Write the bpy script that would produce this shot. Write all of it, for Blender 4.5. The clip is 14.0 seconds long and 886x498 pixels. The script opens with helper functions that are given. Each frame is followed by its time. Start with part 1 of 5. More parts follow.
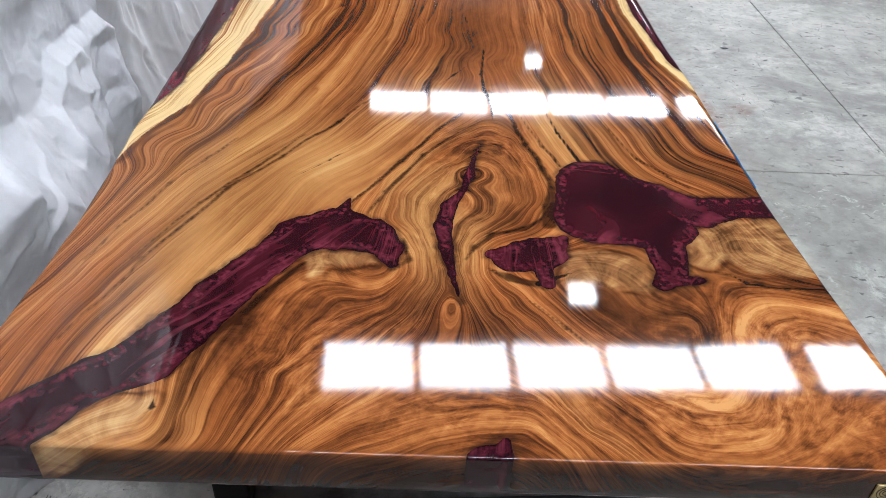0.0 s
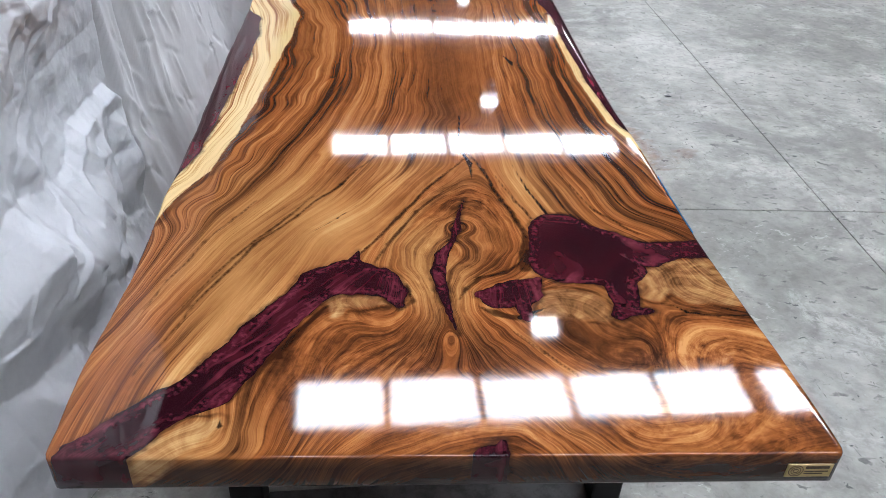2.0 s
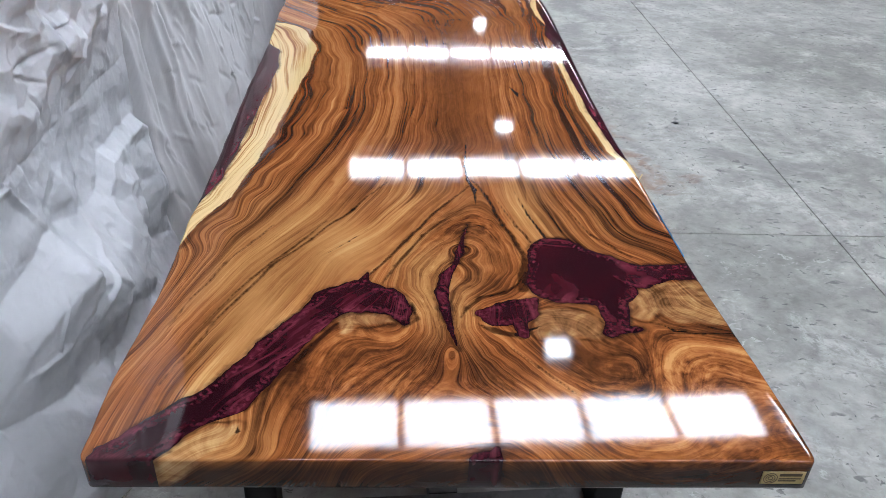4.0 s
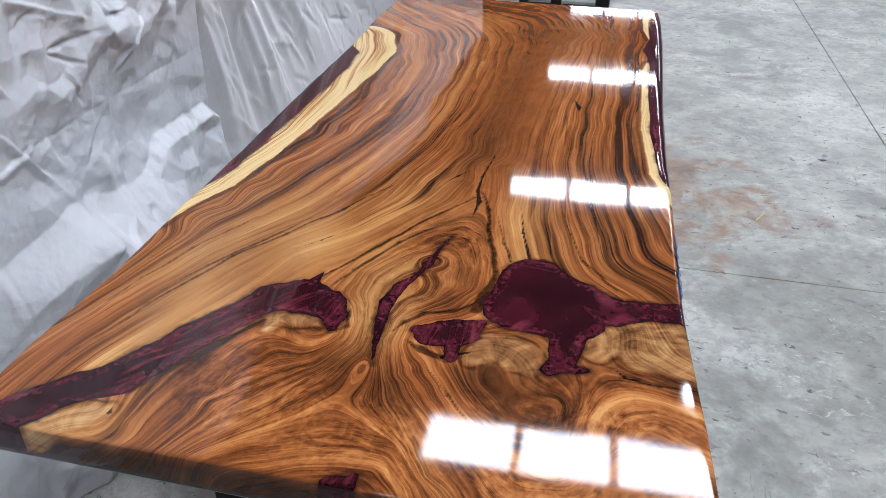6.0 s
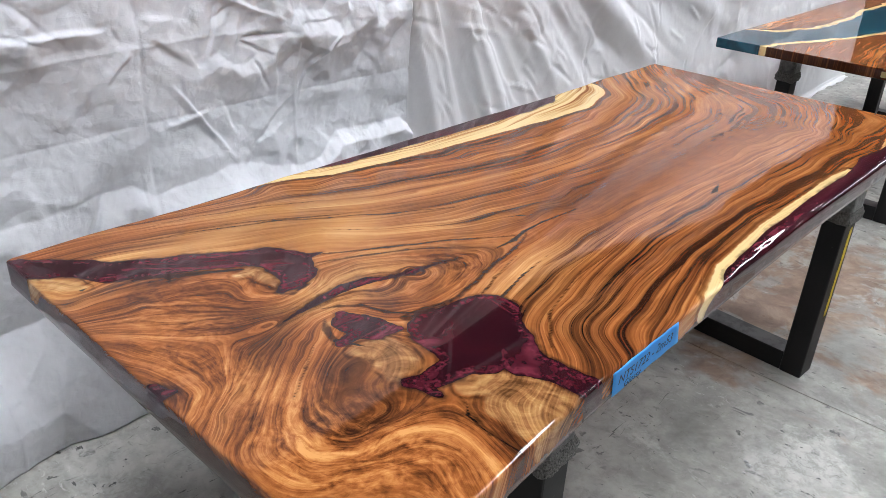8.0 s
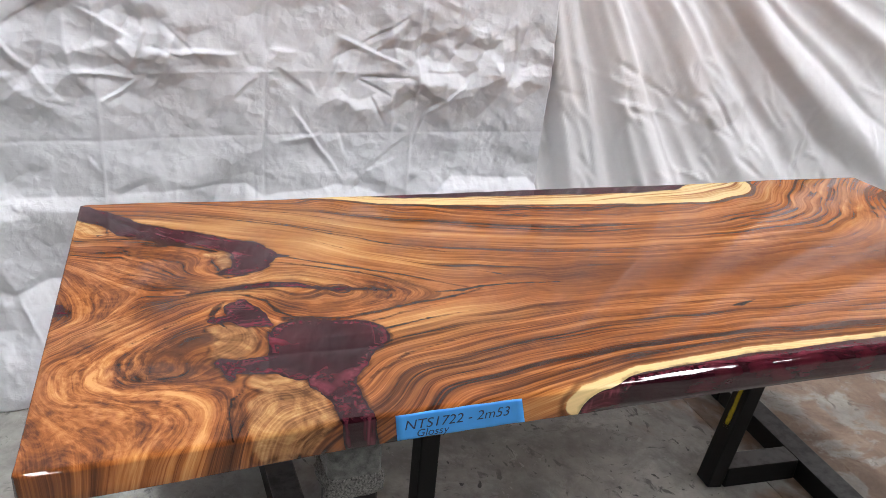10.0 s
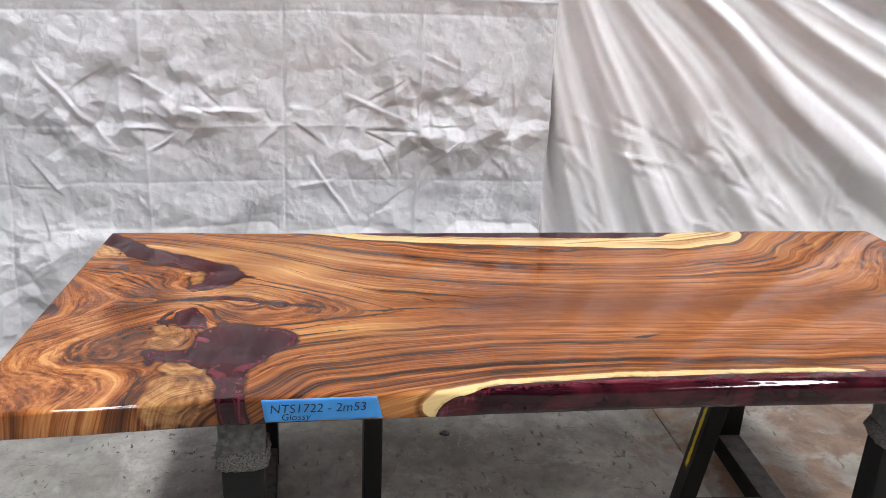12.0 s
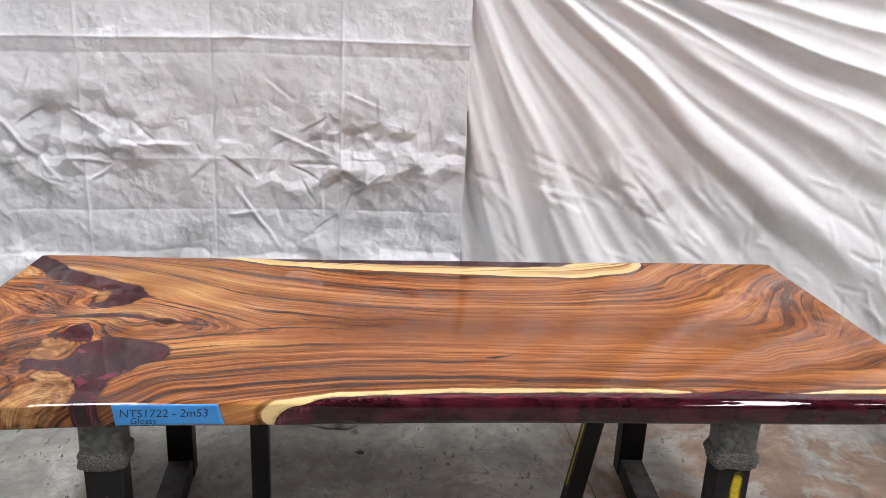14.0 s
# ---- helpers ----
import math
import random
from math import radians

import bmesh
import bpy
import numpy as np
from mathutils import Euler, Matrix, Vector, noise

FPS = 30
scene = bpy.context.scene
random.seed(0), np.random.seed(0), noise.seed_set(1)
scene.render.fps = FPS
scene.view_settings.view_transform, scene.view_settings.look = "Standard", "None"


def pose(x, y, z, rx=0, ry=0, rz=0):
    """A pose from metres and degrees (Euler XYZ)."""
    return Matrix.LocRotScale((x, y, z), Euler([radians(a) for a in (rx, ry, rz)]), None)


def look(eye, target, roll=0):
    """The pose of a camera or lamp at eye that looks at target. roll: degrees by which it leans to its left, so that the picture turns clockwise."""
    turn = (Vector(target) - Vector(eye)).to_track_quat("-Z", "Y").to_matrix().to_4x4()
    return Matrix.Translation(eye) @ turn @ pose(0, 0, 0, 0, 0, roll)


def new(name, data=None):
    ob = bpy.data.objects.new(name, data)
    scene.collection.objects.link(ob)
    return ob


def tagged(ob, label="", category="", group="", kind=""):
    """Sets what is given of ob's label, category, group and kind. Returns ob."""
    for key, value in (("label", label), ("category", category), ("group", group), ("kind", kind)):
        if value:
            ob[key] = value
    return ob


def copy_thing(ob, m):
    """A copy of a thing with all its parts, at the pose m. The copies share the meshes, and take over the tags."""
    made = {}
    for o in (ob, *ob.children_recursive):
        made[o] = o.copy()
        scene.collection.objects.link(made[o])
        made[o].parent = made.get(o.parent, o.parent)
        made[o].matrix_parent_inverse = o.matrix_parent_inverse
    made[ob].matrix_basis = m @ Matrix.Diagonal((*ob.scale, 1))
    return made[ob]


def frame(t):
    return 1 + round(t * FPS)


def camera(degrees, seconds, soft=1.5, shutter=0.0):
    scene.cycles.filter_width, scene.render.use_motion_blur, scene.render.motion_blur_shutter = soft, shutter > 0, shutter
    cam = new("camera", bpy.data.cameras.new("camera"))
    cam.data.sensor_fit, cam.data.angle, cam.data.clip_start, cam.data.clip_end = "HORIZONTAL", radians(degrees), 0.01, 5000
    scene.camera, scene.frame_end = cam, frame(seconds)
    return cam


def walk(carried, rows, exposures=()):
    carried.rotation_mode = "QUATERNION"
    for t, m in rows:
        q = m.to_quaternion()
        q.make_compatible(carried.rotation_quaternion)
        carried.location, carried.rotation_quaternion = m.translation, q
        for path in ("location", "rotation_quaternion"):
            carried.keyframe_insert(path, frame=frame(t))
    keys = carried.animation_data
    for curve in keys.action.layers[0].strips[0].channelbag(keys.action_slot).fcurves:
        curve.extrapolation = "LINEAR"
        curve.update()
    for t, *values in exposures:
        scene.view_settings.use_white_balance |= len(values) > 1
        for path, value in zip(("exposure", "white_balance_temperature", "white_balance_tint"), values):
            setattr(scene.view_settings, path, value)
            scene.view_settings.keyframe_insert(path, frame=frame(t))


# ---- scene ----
cam = camera(59.1, 14.0, 0.85)
METRES, EYE, TILT, LEAN, TURN = 8.0, 1.5, 0.0, 0.0, 0.0
PATH = [
    (0, (-0.008, -0.507, 1.397), (0.032, 1.091, 0.195), 3.0),
    (0.5, (-0.035, -0.582, 1.442), (0.053, 1.033, 0.265), 3.1),
    (1, (-0.054, -0.6, 1.474), (0.066, 1.029, 0.32), 3.3),
    (1.5, (-0.061, -0.656, 1.503), (0.06, 0.988, 0.37), 2.7),
    (2, (-0.075, -0.685, 1.541), (0.067, 0.965, 0.42), 3.4),
    (2.2, (-0.076, -0.688, 1.561), (0.07, 0.961, 0.44), 3.5),
    (4.5, (-0.035, -0.778, 1.596), (0.01, 0.916, 0.534), 2.0),
    (5, (0.058, -0.774, 1.593), (-0.012, 0.923, 0.536), 0.7),
    (6, (0.346, -0.65, 1.533), (-0.024, 1.017, 0.491), 0.6),
    (6.5, (0.476, -0.571, 1.494), (-0.113, 1.056, 0.492), -0.1),
    (7, (0.659, -0.492, 1.492), (-0.117, 1.066, 0.506), 1.2),
    (7.5, (0.837, -0.459, 1.469), (-0.148, 1.007, 0.531), 1.9),
    (8, (0.995, -0.41, 1.486), (-0.197, 0.914, 0.579), 2.9),
    (8.5, (1.154, -0.302, 1.485), (-0.241, 0.847, 0.629), 3.4),
    (9, (1.291, -0.126, 1.486), (-0.248, 0.843, 0.652), 4.6),
    (11.5, (1.798, 0.638, 1.54), (-0.053, 0.932, 0.841), 3.1),
    (12, (1.877, 0.718, 1.552), (0.009, 0.961, 0.88), 2.5),
    (12.5, (1.927, 0.813, 1.582), (0.048, 1.025, 0.93), 2.1),
    (13, (1.959, 0.939, 1.584), (0.072, 1.131, 0.951), 2.2),
    (13.5, (2.002, 1.064, 1.579), (0.106, 1.241, 0.969), 2.5),
    (14, (2.066, 1.127, 1.601), (0.163, 1.284, 1.005), 2.5),
]
EXPOSURES = [(0.0, -0.14, 5800, 10), (4.5, -0.36, 5620, 10), (7.0, -0.16, 5750, 10), (9.0, 0.0, 6150, 11), (14.0, 0.0, 6300, 12)]
walk(cam, [(t, look(eye, target, roll)) for t, eye, target, roll in PATH], EXPOSURES)

# ---- light ----
ROOF, PANE_L = 4.8, 33.0
world = bpy.data.worlds.new("world")
scene.world = world
world.use_nodes = True
wn = world.node_tree.nodes
sky = wn.new("ShaderNodeTexSky")
sky.sky_type, sky.sun_disc = "NISHITA", False
sky.sun_elevation, sky.sun_rotation = radians(50), radians(120)
world.node_tree.links.new(sky.outputs[0], wn["Background"].inputs[0])
wn["Background"].inputs[1].default_value = 0.1


# ---- small helpers ----
def smooth01(t):
    t = np.clip(t, 0, 1)
    return t * t * (3 - 2 * t)


def lattice(ix, iy, seed):
    h = (ix.astype(np.int64) * 374761393 + iy.astype(np.int64) * 668265263 + seed * 974634533) & 0x7FFFFFFF
    h = ((h ^ (h >> 13)) * 1274126177) & 0x7FFFFFFF
    return ((h ^ (h >> 16)) & 0xFFFF) / 65535.0


def vnoise(x, y, seed=0):
    ix, iy = np.floor(x), np.floor(y)
    fx, fy = smooth01(x - ix), smooth01(y - iy)
    a, b = lattice(ix, iy, seed), lattice(ix + 1, iy, seed)
    c, d = lattice(ix, iy + 1, seed), lattice(ix + 1, iy + 1, seed)
    return (a + (b - a) * fx) * (1 - fy) + (c + (d - c) * fx) * fy - 0.5


def fbm(x, y, seed=0, octaves=4):
    return sum(vnoise(x * 2.03**k, y * 2.03**k, seed + k) / 2**k for k in range(octaves))


def chain(px, py, stops):
    """Signed distance to a chain of tapered strokes: stops of x, y, half width."""
    best = np.full(px.shape, 9.0)
    for (ax, ay, ar), (bx, by, br) in zip(stops, stops[1:]):
        dx, dy = bx - ax, by - ay
        t = np.clip(((px - ax) * dx + (py - ay) * dy) / (dx * dx + dy * dy + 1e-12), 0, 1)
        d = np.hypot(px - ax - t * dx, py - ay - t * dy) - (ar + (br - ar) * t)
        k = 0.006
        h = np.clip(0.5 + 0.5 * (best - d) / k, 0, 1)
        best = best * (1 - h) + d * h - k * h * (1 - h)
    return best


def along(v, stops):
    """A smooth line through stops of (v, value)."""
    xs, ys = zip(*stops)
    fine = np.linspace(xs[0], xs[-1], 400)
    line = np.interp(fine, xs, ys)
    for _ in range(2):
        line = np.convolve(np.pad(line, 9, mode="edge"), np.ones(19) / 19, "valid")
    return np.interp(v, fine, line)


def mesh_object(name, verts, faces, mat, parent=None, label="", soft=True, attrs=None):
    me = bpy.data.meshes.new(name)
    me.from_pydata([tuple(v) for v in verts], [], faces)
    if attrs:
        for key, values in attrs.items():
            a = me.attributes.new(key, "FLOAT", "POINT")
            a.data.foreach_set("value", np.asarray(values, np.float32))
    me.materials.append(mat)
    if soft:
        me.polygons.foreach_set("use_smooth", [True] * len(me.polygons))
    me.update()
    ob = new(name, me)
    if parent:
        ob.parent = parent
    return tagged(ob, label)


def part(name, bm, mat, parent=None, label="", soft=False):
    me = bpy.data.meshes.new(name)
    bmesh.ops.recalc_face_normals(bm, faces=bm.faces)
    bm.to_mesh(me)
    bm.free()
    me.materials.append(mat)
    if soft:
        me.polygons.foreach_set("use_smooth", [True] * len(me.polygons))
    ob = new(name, me)
    if parent:
        ob.parent = parent
    return tagged(ob, label)


def box(bm, lo, hi, bevel=0.0, m=None):
    made = bmesh.ops.create_cube(bm, size=1.0)["verts"]
    for v in made:
        v.co = Vector([(a + b) / 2 + c * (b - a) for a, b, c in zip(lo, hi, v.co)])
        if m:
            v.co = m @ v.co
    if bevel:
        edges = {e for v in made for e in v.link_edges}
        bmesh.ops.bevel(bm, geom=list(edges), offset=bevel, segments=2, affect="EDGES", profile=0.5)
    return bm


def box_part(name, lo, hi, mat, parent=None, label="", bevel=0.003, m=None):
    return part(name, box(bmesh.new(), lo, hi, bevel, m), mat, parent, label)


def beam(bm, a, b, w, d, bevel=0.004):
    """A square tube from a to b, w across and d deep."""
    a, b = Vector(a), Vector(b)
    z = (b - a).normalized()
    x = Vector((1, 0, 0)) if abs(z.x) < 0.9 else Vector((0, 1, 0))
    y = z.cross(x).normalized()
    x = y.cross(z)
    m = Matrix((x, y, z)).transposed().to_4x4()
    m.translation = a
    return box(bm, (-w / 2, -d / 2, 0), (w / 2, d / 2, (b - a).length), bevel, m)


def empty(name, label, category, group="", kind="", at=(0, 0, 0)):
    ob = new(name)
    ob.location = at
    return tagged(ob, label, category, group, kind)


# ---- materials ----
class Mat:
    def __init__(self, name):
        self.mat = bpy.data.materials.new(name)
        self.mat.use_nodes = True
        self.nodes, self.links = self.mat.node_tree.nodes, self.mat.node_tree.links
        self.bsdf = self.nodes["Principled BSDF"]

    def put(self, socket, value):
        if isinstance(value, bpy.types.NodeSocket):
            self.links.new(value, socket)
        elif isinstance(value, tuple) and len(value) == 3 and socket.type == "RGBA":
            socket.default_value = (*value, 1)
        else:
            socket.default_value = value

    def set(self, **inputs):
        for key, value in inputs.items():
            self.put(self.bsdf.inputs[key.replace("_", " ")], value)
        return self

    def coords(self, kind="Object"):
        return self.nodes.new("ShaderNodeTexCoord").outputs[kind]

    def attr(self, name):
        n = self.nodes.new("ShaderNodeAttribute")
        n.attribute_name = name
        return n.outputs["Fac"]

    def math(self, op, a, b=0.0, c=0.0, clamp=False):
        n = self.nodes.new("ShaderNodeMath")
        n.operation, n.use_clamp = op, clamp
        for s, v in zip(n.inputs, (a, b, c)):
            self.put(s, v)
        return n.outputs[0]

    def noise(self, vector, scale=1.0, detail=4.0, rough=0.5, distort=0.0):
        n = self.nodes.new("ShaderNodeTexNoise")
        self.put(n.inputs["Vector"], vector)
        n.inputs["Scale"].default_value, n.inputs["Detail"].default_value = scale, detail
        n.inputs["Roughness"].default_value, n.inputs["Distortion"].default_value = rough, distort
        return n.outputs[0]

    def xyz(self, x, y, z):
        n = self.nodes.new("ShaderNodeCombineXYZ")
        for s, v in zip(n.inputs, (x, y, z)):
            self.put(s, v)
        return n.outputs[0]

    def split(self, vector):
        n = self.nodes.new("ShaderNodeSeparateXYZ")
        self.put(n.inputs[0], vector)
        return n.outputs

    def span(self, v, a, b, lo=0.0, hi=1.0):
        n = self.nodes.new("ShaderNodeMapRange")
        n.interpolation_type = "SMOOTHSTEP"
        self.put(n.inputs[0], v)
        for s, x in zip(n.inputs[1:5], (a, b, lo, hi)):
            s.default_value = x
        return n.outputs[0]

    def ramp(self, v, stops):
        n = self.nodes.new("ShaderNodeValToRGB")
        self.put(n.inputs[0], v)
        els = n.color_ramp.elements
        while len(els) < len(stops):
            els.new(0.5)
        for e, (at, colour) in zip(els, stops):
            e.position, e.color = at, (*colour, 1)
        return n.outputs[0]

    def mix(self, fac, a, b, kind="MIX"):
        n = self.nodes.new("ShaderNodeMix")
        n.data_type, n.blend_type = "RGBA", kind
        self.put(n.inputs[0], fac)
        self.put(n.inputs[6], a)
        self.put(n.inputs[7], b)
        return n.outputs[2]

    def bump(self, height, strength=0.2, distance=0.002, coat=False):
        n = self.nodes.new("ShaderNodeBump")
        n.inputs["Strength"].default_value, n.inputs["Distance"].default_value = strength, distance
        self.put(n.inputs["Height"], height)
        self.put(self.bsdf.inputs["Coat Normal" if coat else "Normal"], n.outputs[0])
        return self


def wood_material(name, red, gold, sap_colour):
    """Oiled hardwood under a clear coat; red and gold are ramps of heartwood from dark to light."""
    m = Mat(name)
    p = m.coords()
    x, y, z = m.split(p)
    phi, tone, sap, crack, edge, calm = (m.attr(k) for k in ("grain", "tone", "sap", "crack", "edge", "calm"))
    burl, hue, seam, ripple = m.attr("burl"), m.attr("gold"), m.attr("seam"), m.attr("ripple")
    dark = red[0]
    wob = m.math("MULTIPLY", m.math("SUBTRACT", m.noise(p, 9.0, 5.0, 0.6), 0.5), m.math("MULTIPLY_ADD", burl, 0.020, 0.0022))
    g = m.math("ADD", phi, wob)

    def streaks(across, lengthwise, detail, rough):
        return m.math("SUBTRACT", m.noise(m.xyz(m.math("MULTIPLY", g, across), m.math("MULTIPLY", x, lengthwise), m.math("MULTIPLY", y, lengthwise)), 1.0, detail, rough), 0.5)

    lively = m.math("SUBTRACT", 1.0, calm)
    quiet = m.math("MULTIPLY", lively, m.math("SUBTRACT", 1.0, m.math("MULTIPLY", m.math("MAXIMUM", burl, m.math("MULTIPLY", ripple, 0.9)), 0.6)))
    cluster = m.span(streaks(8.0, 0.7, 2.0, 0.5), -0.12, 0.10)
    bands = streaks(19.0, 0.7, 2.0, 0.5)
    mids = streaks(64.0, 1.0, 3.0, 0.6)
    fine = streaks(230.0, 2.4, 3.0, 0.65)
    fibre = streaks(850.0, 16.0, 2.0, 0.6)
    vein = m.math("MULTIPLY", m.span(m.math("ABSOLUTE", streaks(25.0, 0.6, 2.0, 0.5)), 0.026, 0.004), m.math("MULTIPLY_ADD", cluster, 0.8, 0.2))
    thin = m.math("MULTIPLY", m.span(m.math("ABSOLUTE", streaks(58.0, 0.8, 2.0, 0.55)), 0.028, 0.004), cluster)
    flame = m.math("SUBTRACT", m.noise(m.xyz(m.math("MULTIPLY", g, 22.0), m.math("MULTIPLY", x, 8.0), m.math("MULTIPLY", y, 8.0)), 1.0, 5.0, 0.62, 1.8), 0.5)
    curl = m.math("SUBTRACT", m.noise(m.xyz(m.math("MULTIPLY", g, 30.0), m.math("MULTIPLY", x, 38.0), m.math("MULTIPLY", y, 38.0)), 1.0, 4.0, 0.6, 1.2), 0.5)
    v = m.math("MULTIPLY", m.math("MULTIPLY", bands, m.math("MULTIPLY_ADD", cluster, 0.7, 0.75)), m.math("MULTIPLY_ADD", ripple, 0.9, m.math("MULTIPLY", quiet, m.span(y, 0.9, 1.7, 1.0, 0.62))))
    v = m.math("MULTIPLY_ADD", m.math("MULTIPLY", mids, m.math("MULTIPLY_ADD", cluster, 0.55, 0.50)), quiet, v)
    v = m.math("MULTIPLY_ADD", fine, m.math("MULTIPLY_ADD", m.math("MAXIMUM", calm, ripple), -0.46, m.span(y, 0.9, 1.7, 0.66, 0.56)), v)
    v = m.math("MULTIPLY_ADD", fibre, 0.20, v)
    v = m.math("MULTIPLY_ADD", flame, m.math("MULTIPLY_ADD", m.math("MAXIMUM", burl, ripple), 1.5, 0.24), v)
    v = m.math("MULTIPLY_ADD", curl, m.math("MULTIPLY", ripple, 0.75), v)
    v = m.math("SUBTRACT", v, m.math("MULTIPLY", m.math("MAXIMUM", vein, m.math("MULTIPLY", thin, 0.8)), m.math("MULTIPLY", quiet, m.span(y, 0.9, 1.7, 0.22, 0.07))))
    ring = m.math("FRACT", m.math("ADD", m.math("MULTIPLY", g, 30.0), m.math("MULTIPLY", m.noise(m.xyz(m.math("MULTIPLY", g, 9.0), x, y), 1.0, 3.0), 5.0)))
    ring = m.math("SUBTRACT", m.math("MULTIPLY", m.span(ring, 0.0, 0.08), m.math("SUBTRACT", 1.0, m.math("MULTIPLY", ring, 0.85))), 0.5)
    v = m.math("MULTIPLY_ADD", m.math("MULTIPLY", ring, quiet), m.span(m.noise(p, 2.6, 2.0), 0.35, 0.6, 0.08, 0.30), v)
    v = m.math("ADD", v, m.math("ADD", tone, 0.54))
    stops = (0.10, 0.32, 0.52, 0.72, 1.0)
    tint = m.math("MULTIPLY_ADD", streaks(11.0, 1.2, 3.0, 0.6), 1.7, m.math("SUBTRACT", hue, 0.08))
    heart = m.mix(m.span(tint, 0.0, 1.0), m.ramp(v, list(zip(stops, red))), m.ramp(v, list(zip(stops, gold))))
    pale = m.math("ADD", m.attr("pale"), m.math("MULTIPLY", m.math("SUBTRACT", m.noise(p, 45.0, 5.0, 0.6), 0.5), 0.010))
    palev = m.math("ADD", m.math("MULTIPLY", m.math("ADD", mids, bands), 0.9), m.math("ADD", m.math("MULTIPLY", fine, 0.6), m.math("MULTIPLY_ADD", m.noise(p, 16.0, 5.0, 0.6, 1.8), 1.3, -0.10)))
    palec = m.ramp(palev, [(0.22, (0.10, 0.040, 0.014)), (0.44, (0.29, 0.13, 0.045)), (0.66, (0.48, 0.255, 0.095)), (0.90, (0.66, 0.42, 0.18))])
    heart = m.mix(m.span(pale, 0.003, -0.008, 0.0, 0.85), heart, palec)
    heart = m.mix(m.math("MULTIPLY", m.span(m.math("ABSOLUTE", m.math("SUBTRACT", pale, 0.005)), 0.006, 0.0, 0.0, 0.75), m.span(m.noise(p, 18.0, 3.0), 0.40, 0.58, 0.2, 1.0)), heart, dark)
    joint = m.math("ADD", seam, m.math("MULTIPLY", m.math("SUBTRACT", m.noise(p, 55.0, 4.0, 0.65), 0.5), 0.0045))
    heart = m.mix(m.math("MULTIPLY", m.span(joint, 0.0035, -0.002), m.span(m.noise(p, 14.0, 4.0, 0.6), 0.32, 0.52, 0.45, 0.92)), heart, tuple(c * 0.9 for c in dark))
    sapv = m.math("ADD", m.math("MULTIPLY", fine, 0.8), m.math("ADD", m.math("MULTIPLY", mids, m.span(sap, -0.045, -0.014, 2.1, 0.6)), m.span(sap, -0.05, -0.014, 0.42, 0.56)))
    sapc = m.ramp(sapv, [(0.14, (0.26, 0.09, 0.03)), (0.33, (0.56, 0.30, 0.10)), (0.50, sap_colour), (0.82, tuple(min(1, c * 1.12) for c in sap_colour))])
    ragged = m.math("ADD", sap, m.math("MULTIPLY", m.math("SUBTRACT", m.noise(p, 40.0, 5.0, 0.6), 0.5), 0.008))
    col = m.mix(m.span(ragged, 0.002, -0.002), heart, sapc)
    rim = m.span(m.math("ABSOLUTE", m.math("SUBTRACT", ragged, 0.009)), 0.012, 0.0, 0.0, 0.65)
    col = m.mix(rim, col, (dark[0] * 1.4, dark[1] * 1.2, dark[2]))
    rag2 = m.math("ADD", edge, m.math("MULTIPLY", m.math("SUBTRACT", m.noise(p, 60.0, 4.0), 0.5), 0.014))
    col = m.mix(m.math("MULTIPLY", m.span(rag2, 0.010, 0.0, 0.0, 0.75), m.span(m.noise(p, 11.0, 3.0), 0.38, 0.6, 0.2, 1.0)), col, (0.018, 0.008, 0.006))
    rag3 = m.math("ADD", crack, m.math("MULTIPLY", m.math("SUBTRACT", m.noise(p, 70.0, 4.0), 0.5), 0.003))
    col = m.mix(m.span(rag3, 0.001, -0.0015, 0.0, 0.93), col, (0.012, 0.006, 0.005))
    m.set(Base_Color=col, Roughness=0.45, Coat_Weight=1.0, Coat_Roughness=0.045, Coat_IOR=1.43)
    m.bsdf.inputs["Specular IOR Level"].default_value = 0.0
    m.bump(m.math("ADD", m.noise(p, 7.0, 2.0), m.math("ADD", m.math("MULTIPLY", m.noise(p, 140.0, 2.0), 0.05), m.math("MULTIPLY", fine, 0.03))), 0.06, 0.004, coat=True)
    return m.mat


